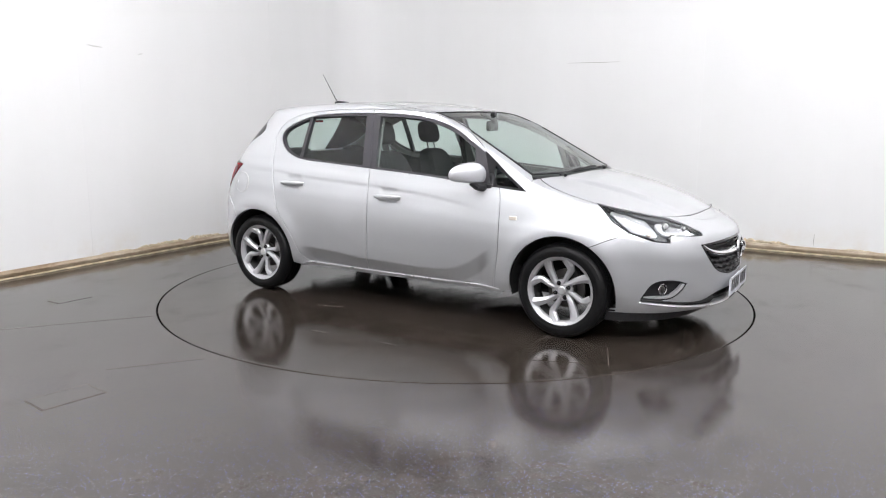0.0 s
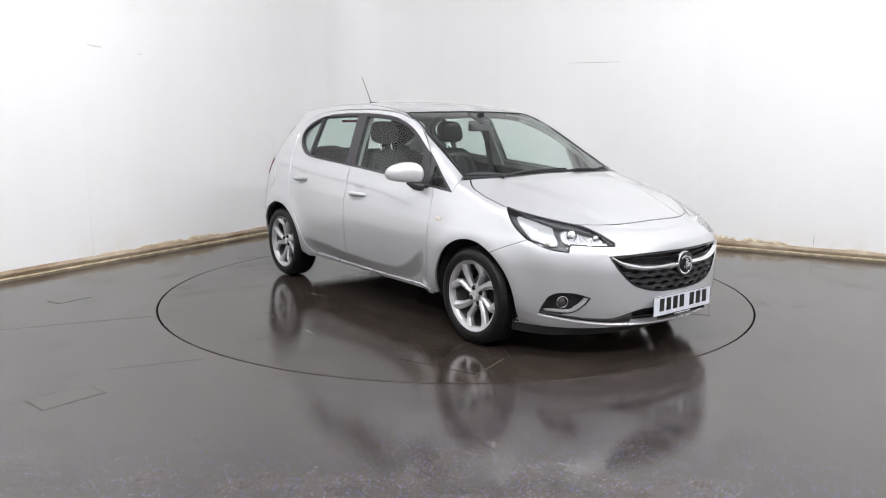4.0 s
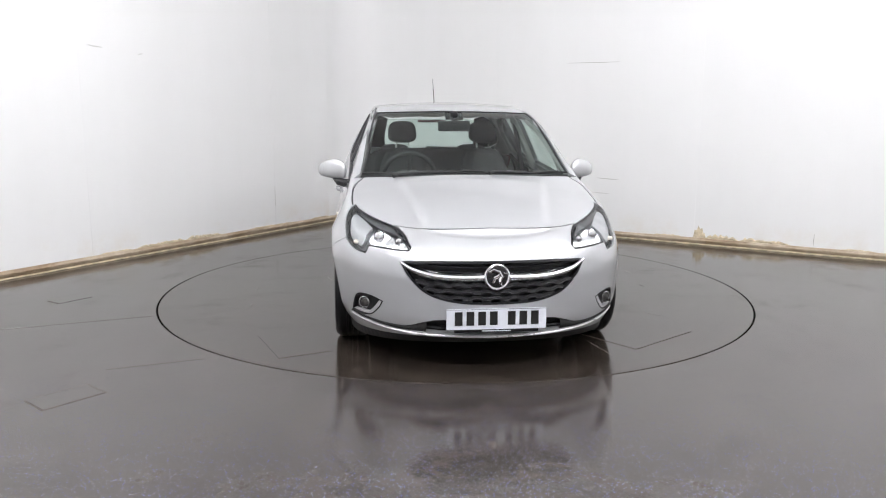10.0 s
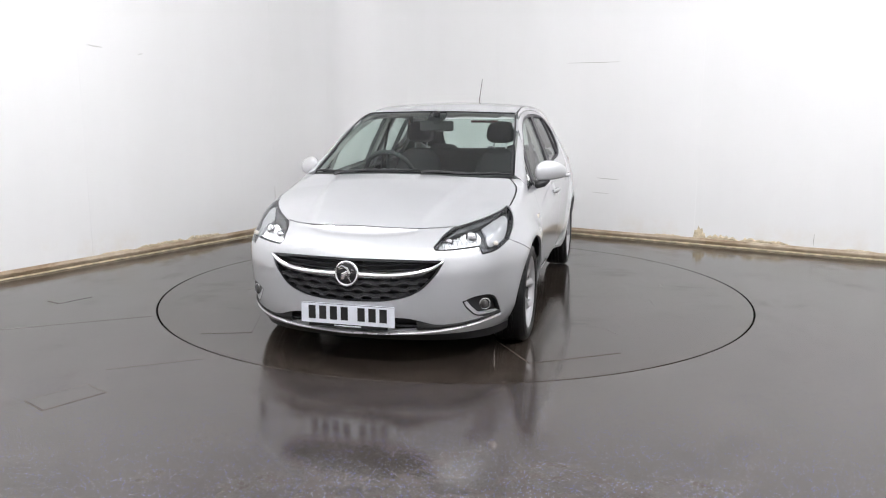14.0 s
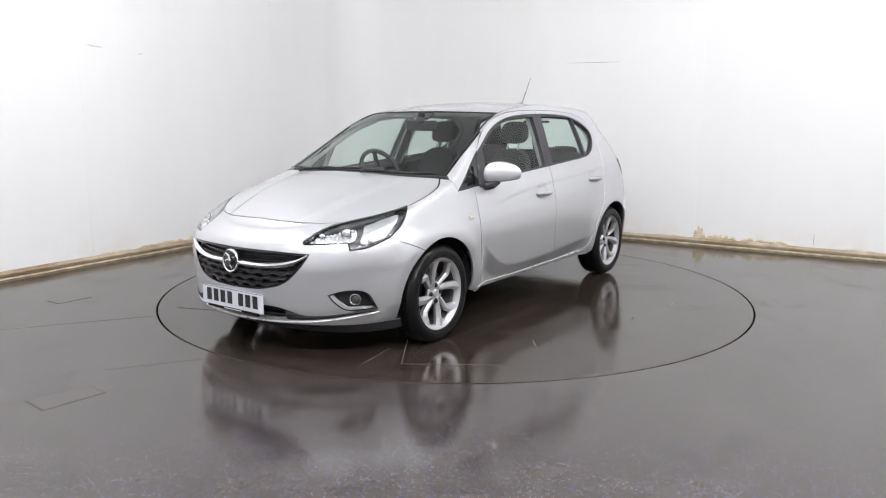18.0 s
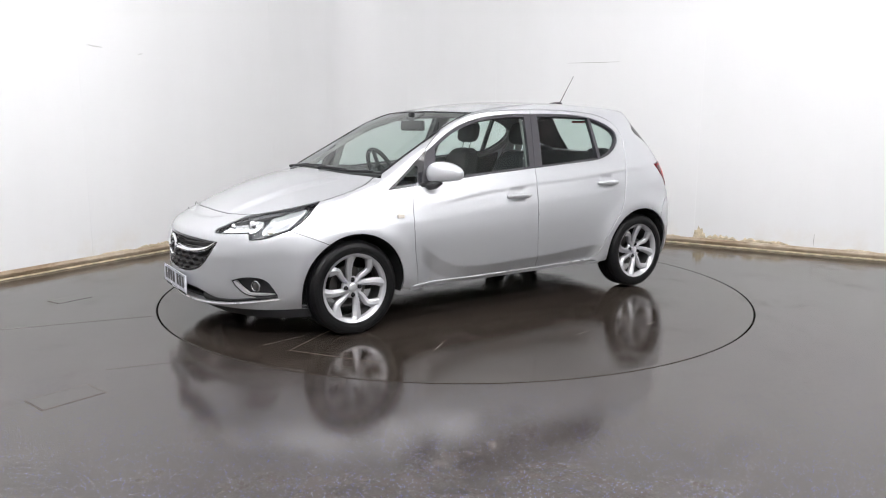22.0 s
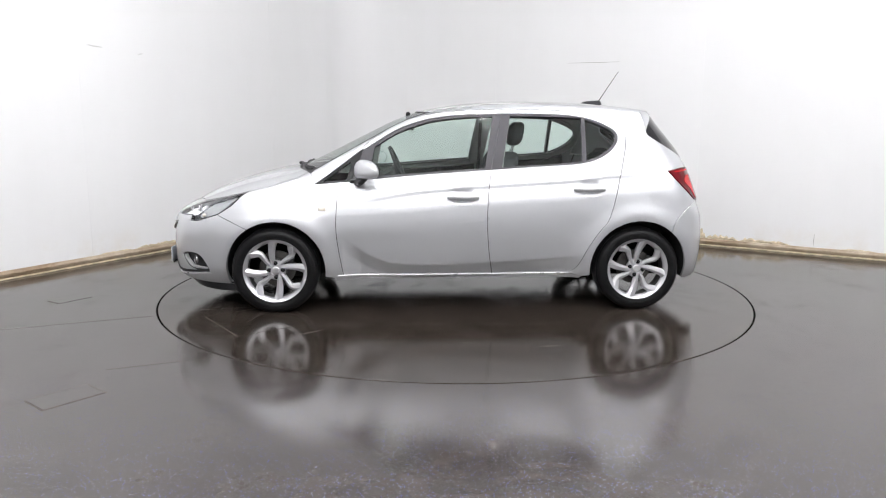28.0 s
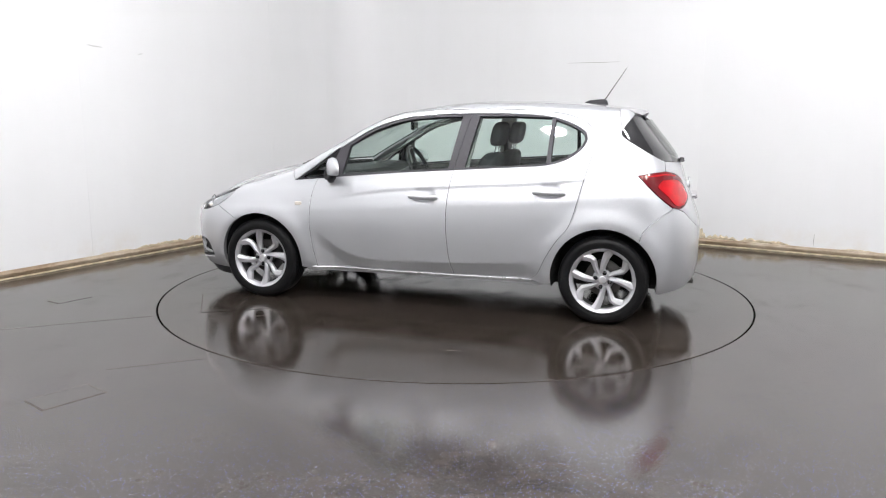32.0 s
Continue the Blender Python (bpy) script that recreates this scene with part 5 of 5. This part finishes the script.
def build_wheels():
    """Alloy wheels: barrel, four broad blades, four hooked blades, bolts, cap, tyre and brake."""
    r = 0.303
    hub = lathe([(0.125, -0.045), (0.128, -0.03), (0.128, -0.018), (0.075, -0.016), (0.072, 0.0), (0.03, 0.004)], 40)
    wheel = part("wheel", hub, STEEL, CAR, "silver alloy wheel with twisted blades and black tyre")
    tread = [(0.222, -0.098), (0.250, -0.105), (0.280, -0.099), (0.294, -0.086), (r, -0.070), (r, -0.036), (r - 0.006, -0.034), (r - 0.006, -0.028), (r, -0.026), (r, -0.004),
             (r - 0.006, -0.002), (r - 0.006, 0.004), (r, 0.006), (r, 0.026), (r - 0.006, 0.028), (r - 0.006, 0.034), (r, 0.036), (r, 0.068), (0.295, 0.084), (0.284, 0.096),
             (0.281, 0.0985), (0.266, 0.1035), (0.262, 0.1045), (0.245, 0.1045), (0.234, 0.101), (0.228, 0.101), (0.222, 0.094), (0.214, 0.085)]
    part("tyre", lathe(tread, 72, cap=False), RUBBER, wheel, "black road tyre")
    # barrel is coloured darker than the rim for the shade inside the wheel
    part("barrel", lathe([(0.214, -0.09), (0.205, -0.06), (0.196, -0.02), (0.198, 0.04), (0.203, 0.066)], 64, cap=False), GREYMETAL, wheel, "shaded inner barrel")
    part("rim", lathe([(0.194, 0.060), (0.197, 0.072), (0.203, 0.082), (0.216, 0.092), (0.222, 0.095), (0.2225, 0.0905), (0.2185, 0.080)], 64, cap=False), ALLOY, wheel)
    part("centre", lathe([(0.070, 0.030), (0.072, 0.045), (0.066, 0.054), (0.040, 0.057), (0.036, 0.054)], 32), ALLOY, wheel)

    def blade(path, width, y0, y1):
        """A blade from the hub to the rim: path of (radius, angle), with a rib along its middle."""
        bm = bmesh.new()
        rows = []
        n = len(path)
        for i, (rad, ang) in enumerate(path):
            t = i / (n - 1)
            a0, a1 = path[max(i - 1, 0)], path[min(i + 1, n - 1)]
            p = Vector((rad * math.cos(radians(ang)), 0, rad * math.sin(radians(ang))))
            q0 = Vector((a0[0] * math.cos(radians(a0[1])), 0, a0[0] * math.sin(radians(a0[1]))))
            q1 = Vector((a1[0] * math.cos(radians(a1[1])), 0, a1[0] * math.sin(radians(a1[1]))))
            d = (q1 - q0).normalized()
            s = Vector((-d.z, 0, d.x))
            w = width[0] + (width[1] - width[0]) * t
            y = y0 + (y1 - y0) * t
            rows.append([bm.verts.new(p + s * w * k + Vector((0, y + h, 0))) for k, h in ((-0.5, -0.03), (-0.5, -0.006), (-0.34, 0.0), (0.1, 0.004), (0.5, -0.010), (0.5, -0.03))])
        for a, b in zip(rows, rows[1:]):
            for k in range(5):
                bm.faces.new((a[k], a[k + 1], b[k + 1], b[k]))
        return bm

    straight = blade([(0.046, -18), (0.080, -12), (0.12, -7), (0.16, -3), (0.19, 0), (0.209, 2)], (0.030, 0.062), 0.058, 0.086)
    hooked = blade([(0.048, -47), (0.085, -43), (0.120, -38.5), (0.148, -37), (0.170, -41), (0.190, -47), (0.209, -51)], (0.025, 0.058), 0.056, 0.086)
    a = part("spoke", straight, ALLOY, wheel)
    b = part("spoke", hooked, ALLOY, wheel)
    # bolts are coloured black for the shade in their holes
    bolt = part("wheel_bolt", lathe([(0.0155, 0.050), (0.0155, 0.0585), (0.0105, 0.0595), (0.0105, 0.066), (0.004, 0.067)], 12), GLOSSBLACK, wheel, "wheel bolt blackened for its shaded hole")
    for k in range(4):
        turn = Matrix.Rotation(radians(-90 * k), 4, "Y")
        if k:
            again(a, turn)
            again(b, turn)
            again(bolt, turn @ Matrix.Translation((0.049, 0, 0.003)))
    bolt.matrix_basis = Matrix.Translation((0.049, 0, 0.003))
    cap = part("centre_cap", lathe([(0.026, 0.055), (0.026, 0.064), (0.022, 0.067), (0.004, 0.0675)], 24), SILVER, wheel, "round silver centre cap")
    part("caliper", box((-0.10, -0.03, 0.04), (0.05, 0.05, 0.11), 0.012), GREYMETAL, wheel)
    spots = ((1.260, 1, 5), (1.255, -1, 30), (-1.255, 1, -10), (-1.255, -1, -24))
    for i, (x, s, turn) in enumerate(spots):
        m = Matrix.Translation((x, s * 0.742, r * 0.98)) @ (Matrix() if s > 0 else Matrix.Rotation(math.pi, 4, "Z")) @ Matrix.Rotation(radians(turn), 4, "Y") @ Matrix.Scale(0.98, 4)
        if i == 0:
            wheel.matrix_basis = m
        else:
            copy_thing(wheel, m)
    # liners of the wheel houses
    for x in (1.255, -1.255):
        for s in (1, -1):
            bm = bmesh.new()
            n, rows = 20, []
            for k in range(n + 1):
                t = radians(-12 + 204 * k / n)
                px, pz = x + 0.345 * math.cos(t), 0.30 + 0.345 * math.sin(t)
                rim = min(0.815, float(side_width(np.array([px]), np.array([pz]))[0]) - 0.012)
                rows.append([bm.verts.new((px, s * y, pz)) for y in (0.50, min(0.72, rim - 0.01), rim)])
            inner = [row[0] for row in rows]
            for p, q in zip(rows, rows[1:]):
                bm.faces.new((p[0], p[1], q[1], q[0]))
                bm.faces.new((p[1], p[2], q[2], q[1]))
            bm.faces.new(inner)
            part("wheel_liner", bm, UNDER, CAR)


def build_fittings():
    two = (CAR, CAR)
    # mirrors
    made = bmesh.new()
    bmesh.ops.create_uvsphere(made, u_segments=56, v_segments=36, radius=1)
    for v in made.verts:
        x, y, z = v.co
        k = (abs(x) ** 2.2 + abs(y) ** 2.2 + abs(z) ** 2.2) ** (-1 / 2.2)
        x, y, z = x * k, y * k, z * k
        if x < -0.45:
            x = -0.45 + (x + 0.45) * 0.12
        z = z if z > -0.55 else -0.55 + (z + 0.55) * 0.3
        v.co = (0.625 + 0.052 * x - 0.068 * y, 0.872 + 0.098 * y, 0.980 + (0.076 - 0.014 * y) * z)
    base = made.copy()
    for i, s in enumerate((1, -1)):
        bm = made.copy()
        bmesh.ops.scale(bm, vec=(1, s, 1), verts=bm.verts)
        shell = part("door_mirror", bm, PAINT, CAR, "silver door mirror on a black foot")
        g = bmesh.new()
        bmesh.ops.create_uvsphere(g, u_segments=24, v_segments=8, radius=1)
        for v in g.verts:
            v.co = (0.598 + 0.004 * v.co.x - 0.055 * v.co.y, 0.875 + 0.079 * v.co.y, 0.985 + 0.054 * v.co.z)
        bmesh.ops.scale(g, vec=(1, s, 1), verts=g.verts)
        part("mirror_glass", g, MIRROR, shell, "mirror glass")
        f = bmesh.new()
        tube(f, [(0.690, 0.752, 0.900), (0.688, 0.792, 0.899), (0.672, 0.825, 0.908), (0.640, 0.850, 0.935)], [0.026, 0.028, 0.028, 0.024], 10)
        block(f, (0.700, 0.762, 0.903), (0.095, 0.030, 0.032), 0.010)
        bmesh.ops.scale(f, vec=(1, s, 1), verts=f.verts)
        part("mirror_foot", f, BLACK, shell, "black mirror foot")
        # door handles
        for door, hx, hz in ((DOORS[0][i], -0.028, 0.799), (DOORS[1][i], -0.895, 0.854)):
            h = bmesh.new()
            xs = span(hx + 0.105, hx - 0.105, 8)
            y0 = pressed(SIDE, [(hx + 0.1, hz), (hx - 0.1, hz)])
            path = [(x, (y0[0][1] * (x - hx + 0.1) + y0[1][1] * (hx + 0.1 - x)) / 0.2 + 0.030 * min(1, 1.3 * math.sin(math.pi * (0.08 + 0.84 * k / 8))) - 0.004, hz) for k, x in enumerate(xs)]
            tube(h, path, [0.012, 0.017, 0.019, 0.0195, 0.0195, 0.0195, 0.019, 0.017, 0.012], 14, False, 0.8)
            bmesh.ops.scale(h, vec=(1, s, 1), verts=h.verts)
            part("door_handle", h, PAINT, door, "silver pull handle")
        # indicator repeaters
        p = Vector(pressed(SIDE, [(0.931, 0.722)])[0])
        q = box((p.x, p.y + 0.002, p.z), (0.052, 0.014, 0.026), 0.006)
        bmesh.ops.scale(q, vec=(1, s, 1), verts=q.verts)
        part("side_indicator", q, AMBER, CAR, "small pale indicator lens")
    made.free()
    base.free()
    # fuel flap on the right flank
    ring = [(-1.418 + 0.072 * math.cos(k * math.tau / 40), 0.838 + 0.077 * math.sin(k * math.tau / 40)) for k in range(40)]
    mesh_part("fuel_flap", *mirrored(*skin(SIDE, [ring], 0.02, 0.0, 0.01, -0.0025)), PAINT, CAR, "round fuel filler flap")
    # pale ring added as the highlight round the flap's rim
    flap_ring = bmesh.new()
    tube(flap_ring, [(x, -y - 0.0015, z) for x, y, z in pressed(SIDE, ring)], 0.0022, 6, True)
    part("flap_highlight", flap_ring, SCUFFLIGHT, CAR)
    dot = [(-1.475 + 0.012 * math.cos(k * math.tau / 16), 0.838 + 0.012 * math.sin(k * math.tau / 16)) for k in range(16)]
    mesh_part("flap_grip", *mirrored(*skin(SIDE, [dot], 0.01, 0.0, 0.004, -0.006)), PAINT, CAR)
    # aerial
    a = bmesh.new()
    rows = []
    for x, w, h in ((-1.00, 0.006, 0.010), (-1.03, 0.020, 0.024), (-1.08, 0.027, 0.034), (-1.13, 0.027, 0.042), (-1.155, 0.020, 0.040), (-1.165, 0.014, 0.020)):
        zt = float(top_height(np.array([x]), np.array([0.0]))[0])
        rows.append([a.verts.new((x, y * w, zt - 0.006 + h * k)) for y, k in ((-1, 0), (-0.8, 0.7), (-0.3, 1), (0.3, 1), (0.8, 0.7), (1, 0))])
    for p, q in zip(rows, rows[1:]):
        for k in range(5):
            a.faces.new((p[k], p[k + 1], q[k + 1], q[k]))
    a.faces.new(rows[0])
    a.faces.new(rows[-1][::-1])
    base = part("aerial", a, BLACK, CAR, "black roof aerial with a thin mast")
    mast = bmesh.new()
    tube(mast, [(-1.138, 0, 1.462), (-1.290, 0, 1.694)], [0.0038, 0.0018], 8)
    part("mast", mast, BLACK, base)
    # wipers
    for pts in ([(1.085, -0.48, 1.0), (1.105, -0.18, 1.0), (1.102, 0.10, 1.0)], [(1.125, 0.12, 0.99), (1.085, 0.38, 1.0), (1.0, 0.60, 1.01)]):
        w = bmesh.new()
        line = pressed(TOP, [(x, y) for x, y, z in curve(pts)])
        tube(w, [(x + 0.004, y, z + 0.004) for x, y, z in line], 0.0062, 6)
        arm = pressed(TOP, [pts[0][:2], pts[1][:2]])
        tube(w, [(arm[0][0] + 0.04, arm[0][1], arm[0][2] + 0.002), (arm[0][0] + 0.02, arm[0][1] + 0.03, arm[0][2] + 0.010), (arm[1][0], arm[1][1], arm[1][2] + 0.010)], [0.012, 0.009, 0.006], 6)
        part("wiper", w, BLACK, CAR, "black windscreen wiper")
    # underside
    u = box((0.05, 0, 0.27), (3.3, 1.0, 0.16), 0.03)
    block(u, (0.0, 0, 0.285), (1.66, 1.40, 0.10), 0.03)
    part("underbody", u, UNDER, CAR, "black underbody")
    for s in (1, -1):
        t = bmesh.new()
        tube(t, [(-1.255, s * 0.70, 0.30), (-1.10, s * 0.45, 0.25), (-0.85, s * 0.42, 0.28)], 0.035, 8)
        part("trailing_arm", t, GREYMETAL, CAR)


def soft_block(center, size, power=3.0, lean=0.0, taper=0.0):
    """A padded block: a rounded box that may lean back and narrow upwards."""
    bm = bmesh.new()
    bmesh.ops.create_uvsphere(bm, u_segments=24, v_segments=16, radius=1)
    for v in bm.verts:
        p = v.co
        k = (abs(p.x) ** power + abs(p.y) ** power + abs(p.z) ** power) ** (-1 / power)
        p = p * k
        w = 1 - taper * (p.z + 1) / 2
        v.co = (center[0] + p.x * size[0] / 2 - lean * p.z * size[2] / 2, center[1] + p.y * w * size[1] / 2, center[2] + p.z * size[2] / 2)
    return bm


def build_cabin():
    for s, x in ((1, -0.02), (-1, 0.0)):
        y = s * 0.335
        seat = part("front_seat", soft_block((0.02 + x, y, 0.545), (0.54, 0.50, 0.20), 4.0), FABRIC, CAR, "dark fabric front seat with headrest")
        part("backrest", soft_block((-0.29 + x, y, 0.80), (0.17, 0.50, 0.58), 4.0, 0.34, 0.34), FABRIC, seat)
        part("headrest", soft_block((-0.425 + x, y, 1.222), (0.11, 0.245, 0.175), 3.2, 0.2, 0.12), FABRIC, seat)
        for k in (-0.05, 0.05):
            b = bmesh.new()
            tube(b, [(-0.385 + x, y + k, 1.05), (-0.415 + x, y + k, 1.18)], 0.007, 8)
            part("headrest_post", b, CHROME, seat)
    bench = part("rear_bench", soft_block((-0.92, 0, 0.58), (0.50, 1.26, 0.20), 5.0), FABRIC, CAR, "dark fabric rear bench")
    part("bench_back", soft_block((-1.17, 0, 0.83), (0.16, 1.26, 0.46), 5.0, 0.36), FABRIC, bench)
    for y in (-0.36, 0.36):
        part("headrest", soft_block((-1.26, y, 1.045), (0.10, 0.26, 0.10), 3.0, 0.2), FABRIC, bench)
    part("parcel_shelf", box((-1.45, 0, 0.985), (0.36, 1.12, 0.02), 0.006), TRIM, CAR)
    # dashboard
    prof = [(1.10, 0.935), (0.90, 0.958), (0.72, 0.958), (0.62, 0.940), (0.585, 0.895), (0.60, 0.78), (0.66, 0.62), (0.80, 0.45), (1.05, 0.40)]
    d = bmesh.new()
    rows = []
    for y in span(-0.70, 0.70, 20):
        h = 0.020 * math.exp(-((y + 0.34) / 0.16) ** 4)
        inset = 0.05 * (abs(y) / 0.7) ** 4
        rows.append([d.verts.new((x - inset * (x > 0.85), y, z + (h if 0.6 < x < 0.8 else 0))) for x, z in prof])
    for a, b in zip(rows, rows[1:]):
        for k in range(len(prof) - 1):
            d.faces.new((a[k], a[k + 1], b[k + 1], b[k]))
    dash = part("dashboard", d, TRIM, CAR, "dark grained dashboard")
    for y in (-0.62, -0.08, 0.08, 0.62):
        v = lathe([(0.038, -0.01), (0.042, 0.0), (0.036, 0.006), (0.030, 0.002), (0.004, 0.002)], 20)
        bmesh.ops.transform(v, matrix=Matrix.Translation((0.603, y, 0.872)) @ Matrix.Rotation(radians(90), 4, "Z"), verts=v.verts)
        part("air_vent", v, GLOSSBLACK, dash)
    part("centre_screen", box((0.588, 0, 0.79), (0.015, 0.17, 0.10), 0.006), GLOSSBLACK, dash)
    part("centre_console", box((0.30, 0, 0.50), (0.70, 0.18, 0.20), 0.03), TRIM, CAR)
    # steering wheel on the right
    s = bmesh.new()
    c = Vector((0.415, -0.335, 0.925))
    ax = Vector((-0.90, 0, 0.43)).normalized()
    e1, e2 = Vector((0, 1, 0)), ax.cross(Vector((0, 1, 0)))
    tube(s, [c + e1 * 0.183 * math.cos(k * math.tau / 40) + e2 * 0.183 * math.sin(k * math.tau / 40) for k in range(40)], 0.0165, 10, True)
    wheel = part("steering_wheel", s, TRIM, CAR, "dark leather steering wheel")
    s = bmesh.new()
    block(s, c - ax * 0.02, (0.05, 0.14, 0.12), 0.025, ax.to_track_quat("X", "Z").to_matrix().to_4x4())
    for a in (0, math.pi, -math.pi / 2):
        tube(s, [c - ax * 0.02, c + (e1 * math.cos(a) + e2 * math.sin(a)) * 0.175], 0.016, 8)
    tube(s, [c - ax * 0.02, c - ax * 0.25], 0.05, 10)
    part("steering_hub", s, TRIM, wheel)
    # inner mirror
    m = part("inner_mirror", box((0.335, 0.0, 1.277), (0.028, 0.245, 0.076), 0.012, Matrix.Rotation(radians(12), 4, "Z")), GLOSSBLACK, CAR, "black rear-view mirror")
    part("mirror_stem", box((0.345, 0, 1.335), (0.035, 0.05, 0.09), 0.012), GLOSSBLACK, m)
    part("sensor_cover", box((0.31, 0, 1.348), (0.10, 0.13, 0.025), 0.010, Matrix.Rotation(radians(24), 4, "Y")), GLOSSBLACK, m)
    # inner linings: door cards, pillars, headliner
    two = (CAR, CAR)
    card = joined([(0.80, 0.30), (0.80, 0.86), (0.60, 0.915), (0.2, 0.942), (-0.235, 0.972), (-0.25, 0.30)])
    pair("door_card", skin(SIDE, [card], 0.06, 0.0, 0.02, 0.075), TRIM, two, "dark door card")
    card = joined([(-0.25, 0.30), (-0.245, 0.972), (-0.6, 0.998), (-0.85, 1.016), (-1.0, 1.06), (-1.05, 0.6), (-0.85, 0.35)])
    pair("door_card", skin(SIDE, [card], 0.06, 0.0, 0.02, 0.075), TRIM, two, "dark door card")
    a = joined(curve([(0.98, 0.90), (0.80, 1.02), (0.62, 1.13), (0.40, 1.25), (0.18, 1.325)]), curve([(0.16, 1.345), (0.40, 1.275), (0.62, 1.165), (0.80, 1.055), (1.0, 0.94)]))
    pair("pillar_trim", skin(SIDE, [a], 0.06, 0.0, 0.02, 0.040), PILLARTRIM, two, "pale grey pillar trim")
    b = joined([(-0.19, 0.95), (-0.245, 1.36), (-0.37, 1.36), (-0.30, 0.95)])
    pair("pillar_trim", skin(SIDE, [b], 0.06, 0.0, 0.02, 0.045), PILLARTRIM, two, "grey pillar trim")
    c = joined(curve([(-1.08, 1.05), (-1.13, 1.19), (-1.08, 1.29), (-0.95, 1.355)]), [(-1.29, 1.375), (-1.318, 1.26), (-1.34, 1.215), (-1.47, 1.135), (-1.56, 1.07), (-1.57, 1.0)])
    pair("pillar_trim", skin(SIDE, [c], 0.06, 0.0, 0.02, 0.045), PILLARTRIM, two, "grey pillar trim")
    lin = [(0.20, 0.0), (0.17, 0.42), (-0.1, 0.47), (-1.2, 0.45), (-1.27, 0.0)]
    lin = joined(lin, [(x, -y) for x, y in reversed(lin)])
    mesh_part("headliner", *skin(TOP, [lin], 0.08, 0.0, 0.02, 0.035), HEADLINER, CAR, "pale grey headliner")
    for s in (1, -1):
        t = bmesh.new()
        pts = pressed(SIDE, [(-0.275, 1.30), (-0.262, 1.0)])
        tube(t, [(pts[0][0], s * (pts[0][1] - 0.06), 1.30), (pts[1][0], s * (pts[1][1] - 0.075), 0.70)], 0.022, 6, False, 0.12)
        part("seat_belt", t, MATTBLACK, CAR)


build_nose()
build_lamps()
build_tail()
build_wheels()
build_fittings()
build_cabin()


def motions():
    turns = ((0, -30.81), (4, -51.45), (8, -72.29), (12, -93.22), (16, -114.14), (20, -135.01), (24, -155.76), (28, -176.40), (32, -196.91))
    walk(CAR, [(t, pose(0, 0, 0, 0, 0, a) @ pose(0.018, -0.052, 0)) for t, a in turns])
    walk(TURNTABLE, [(t, pose(0, 0, 0, 0, 0, a)) for t, a in turns])


motions()
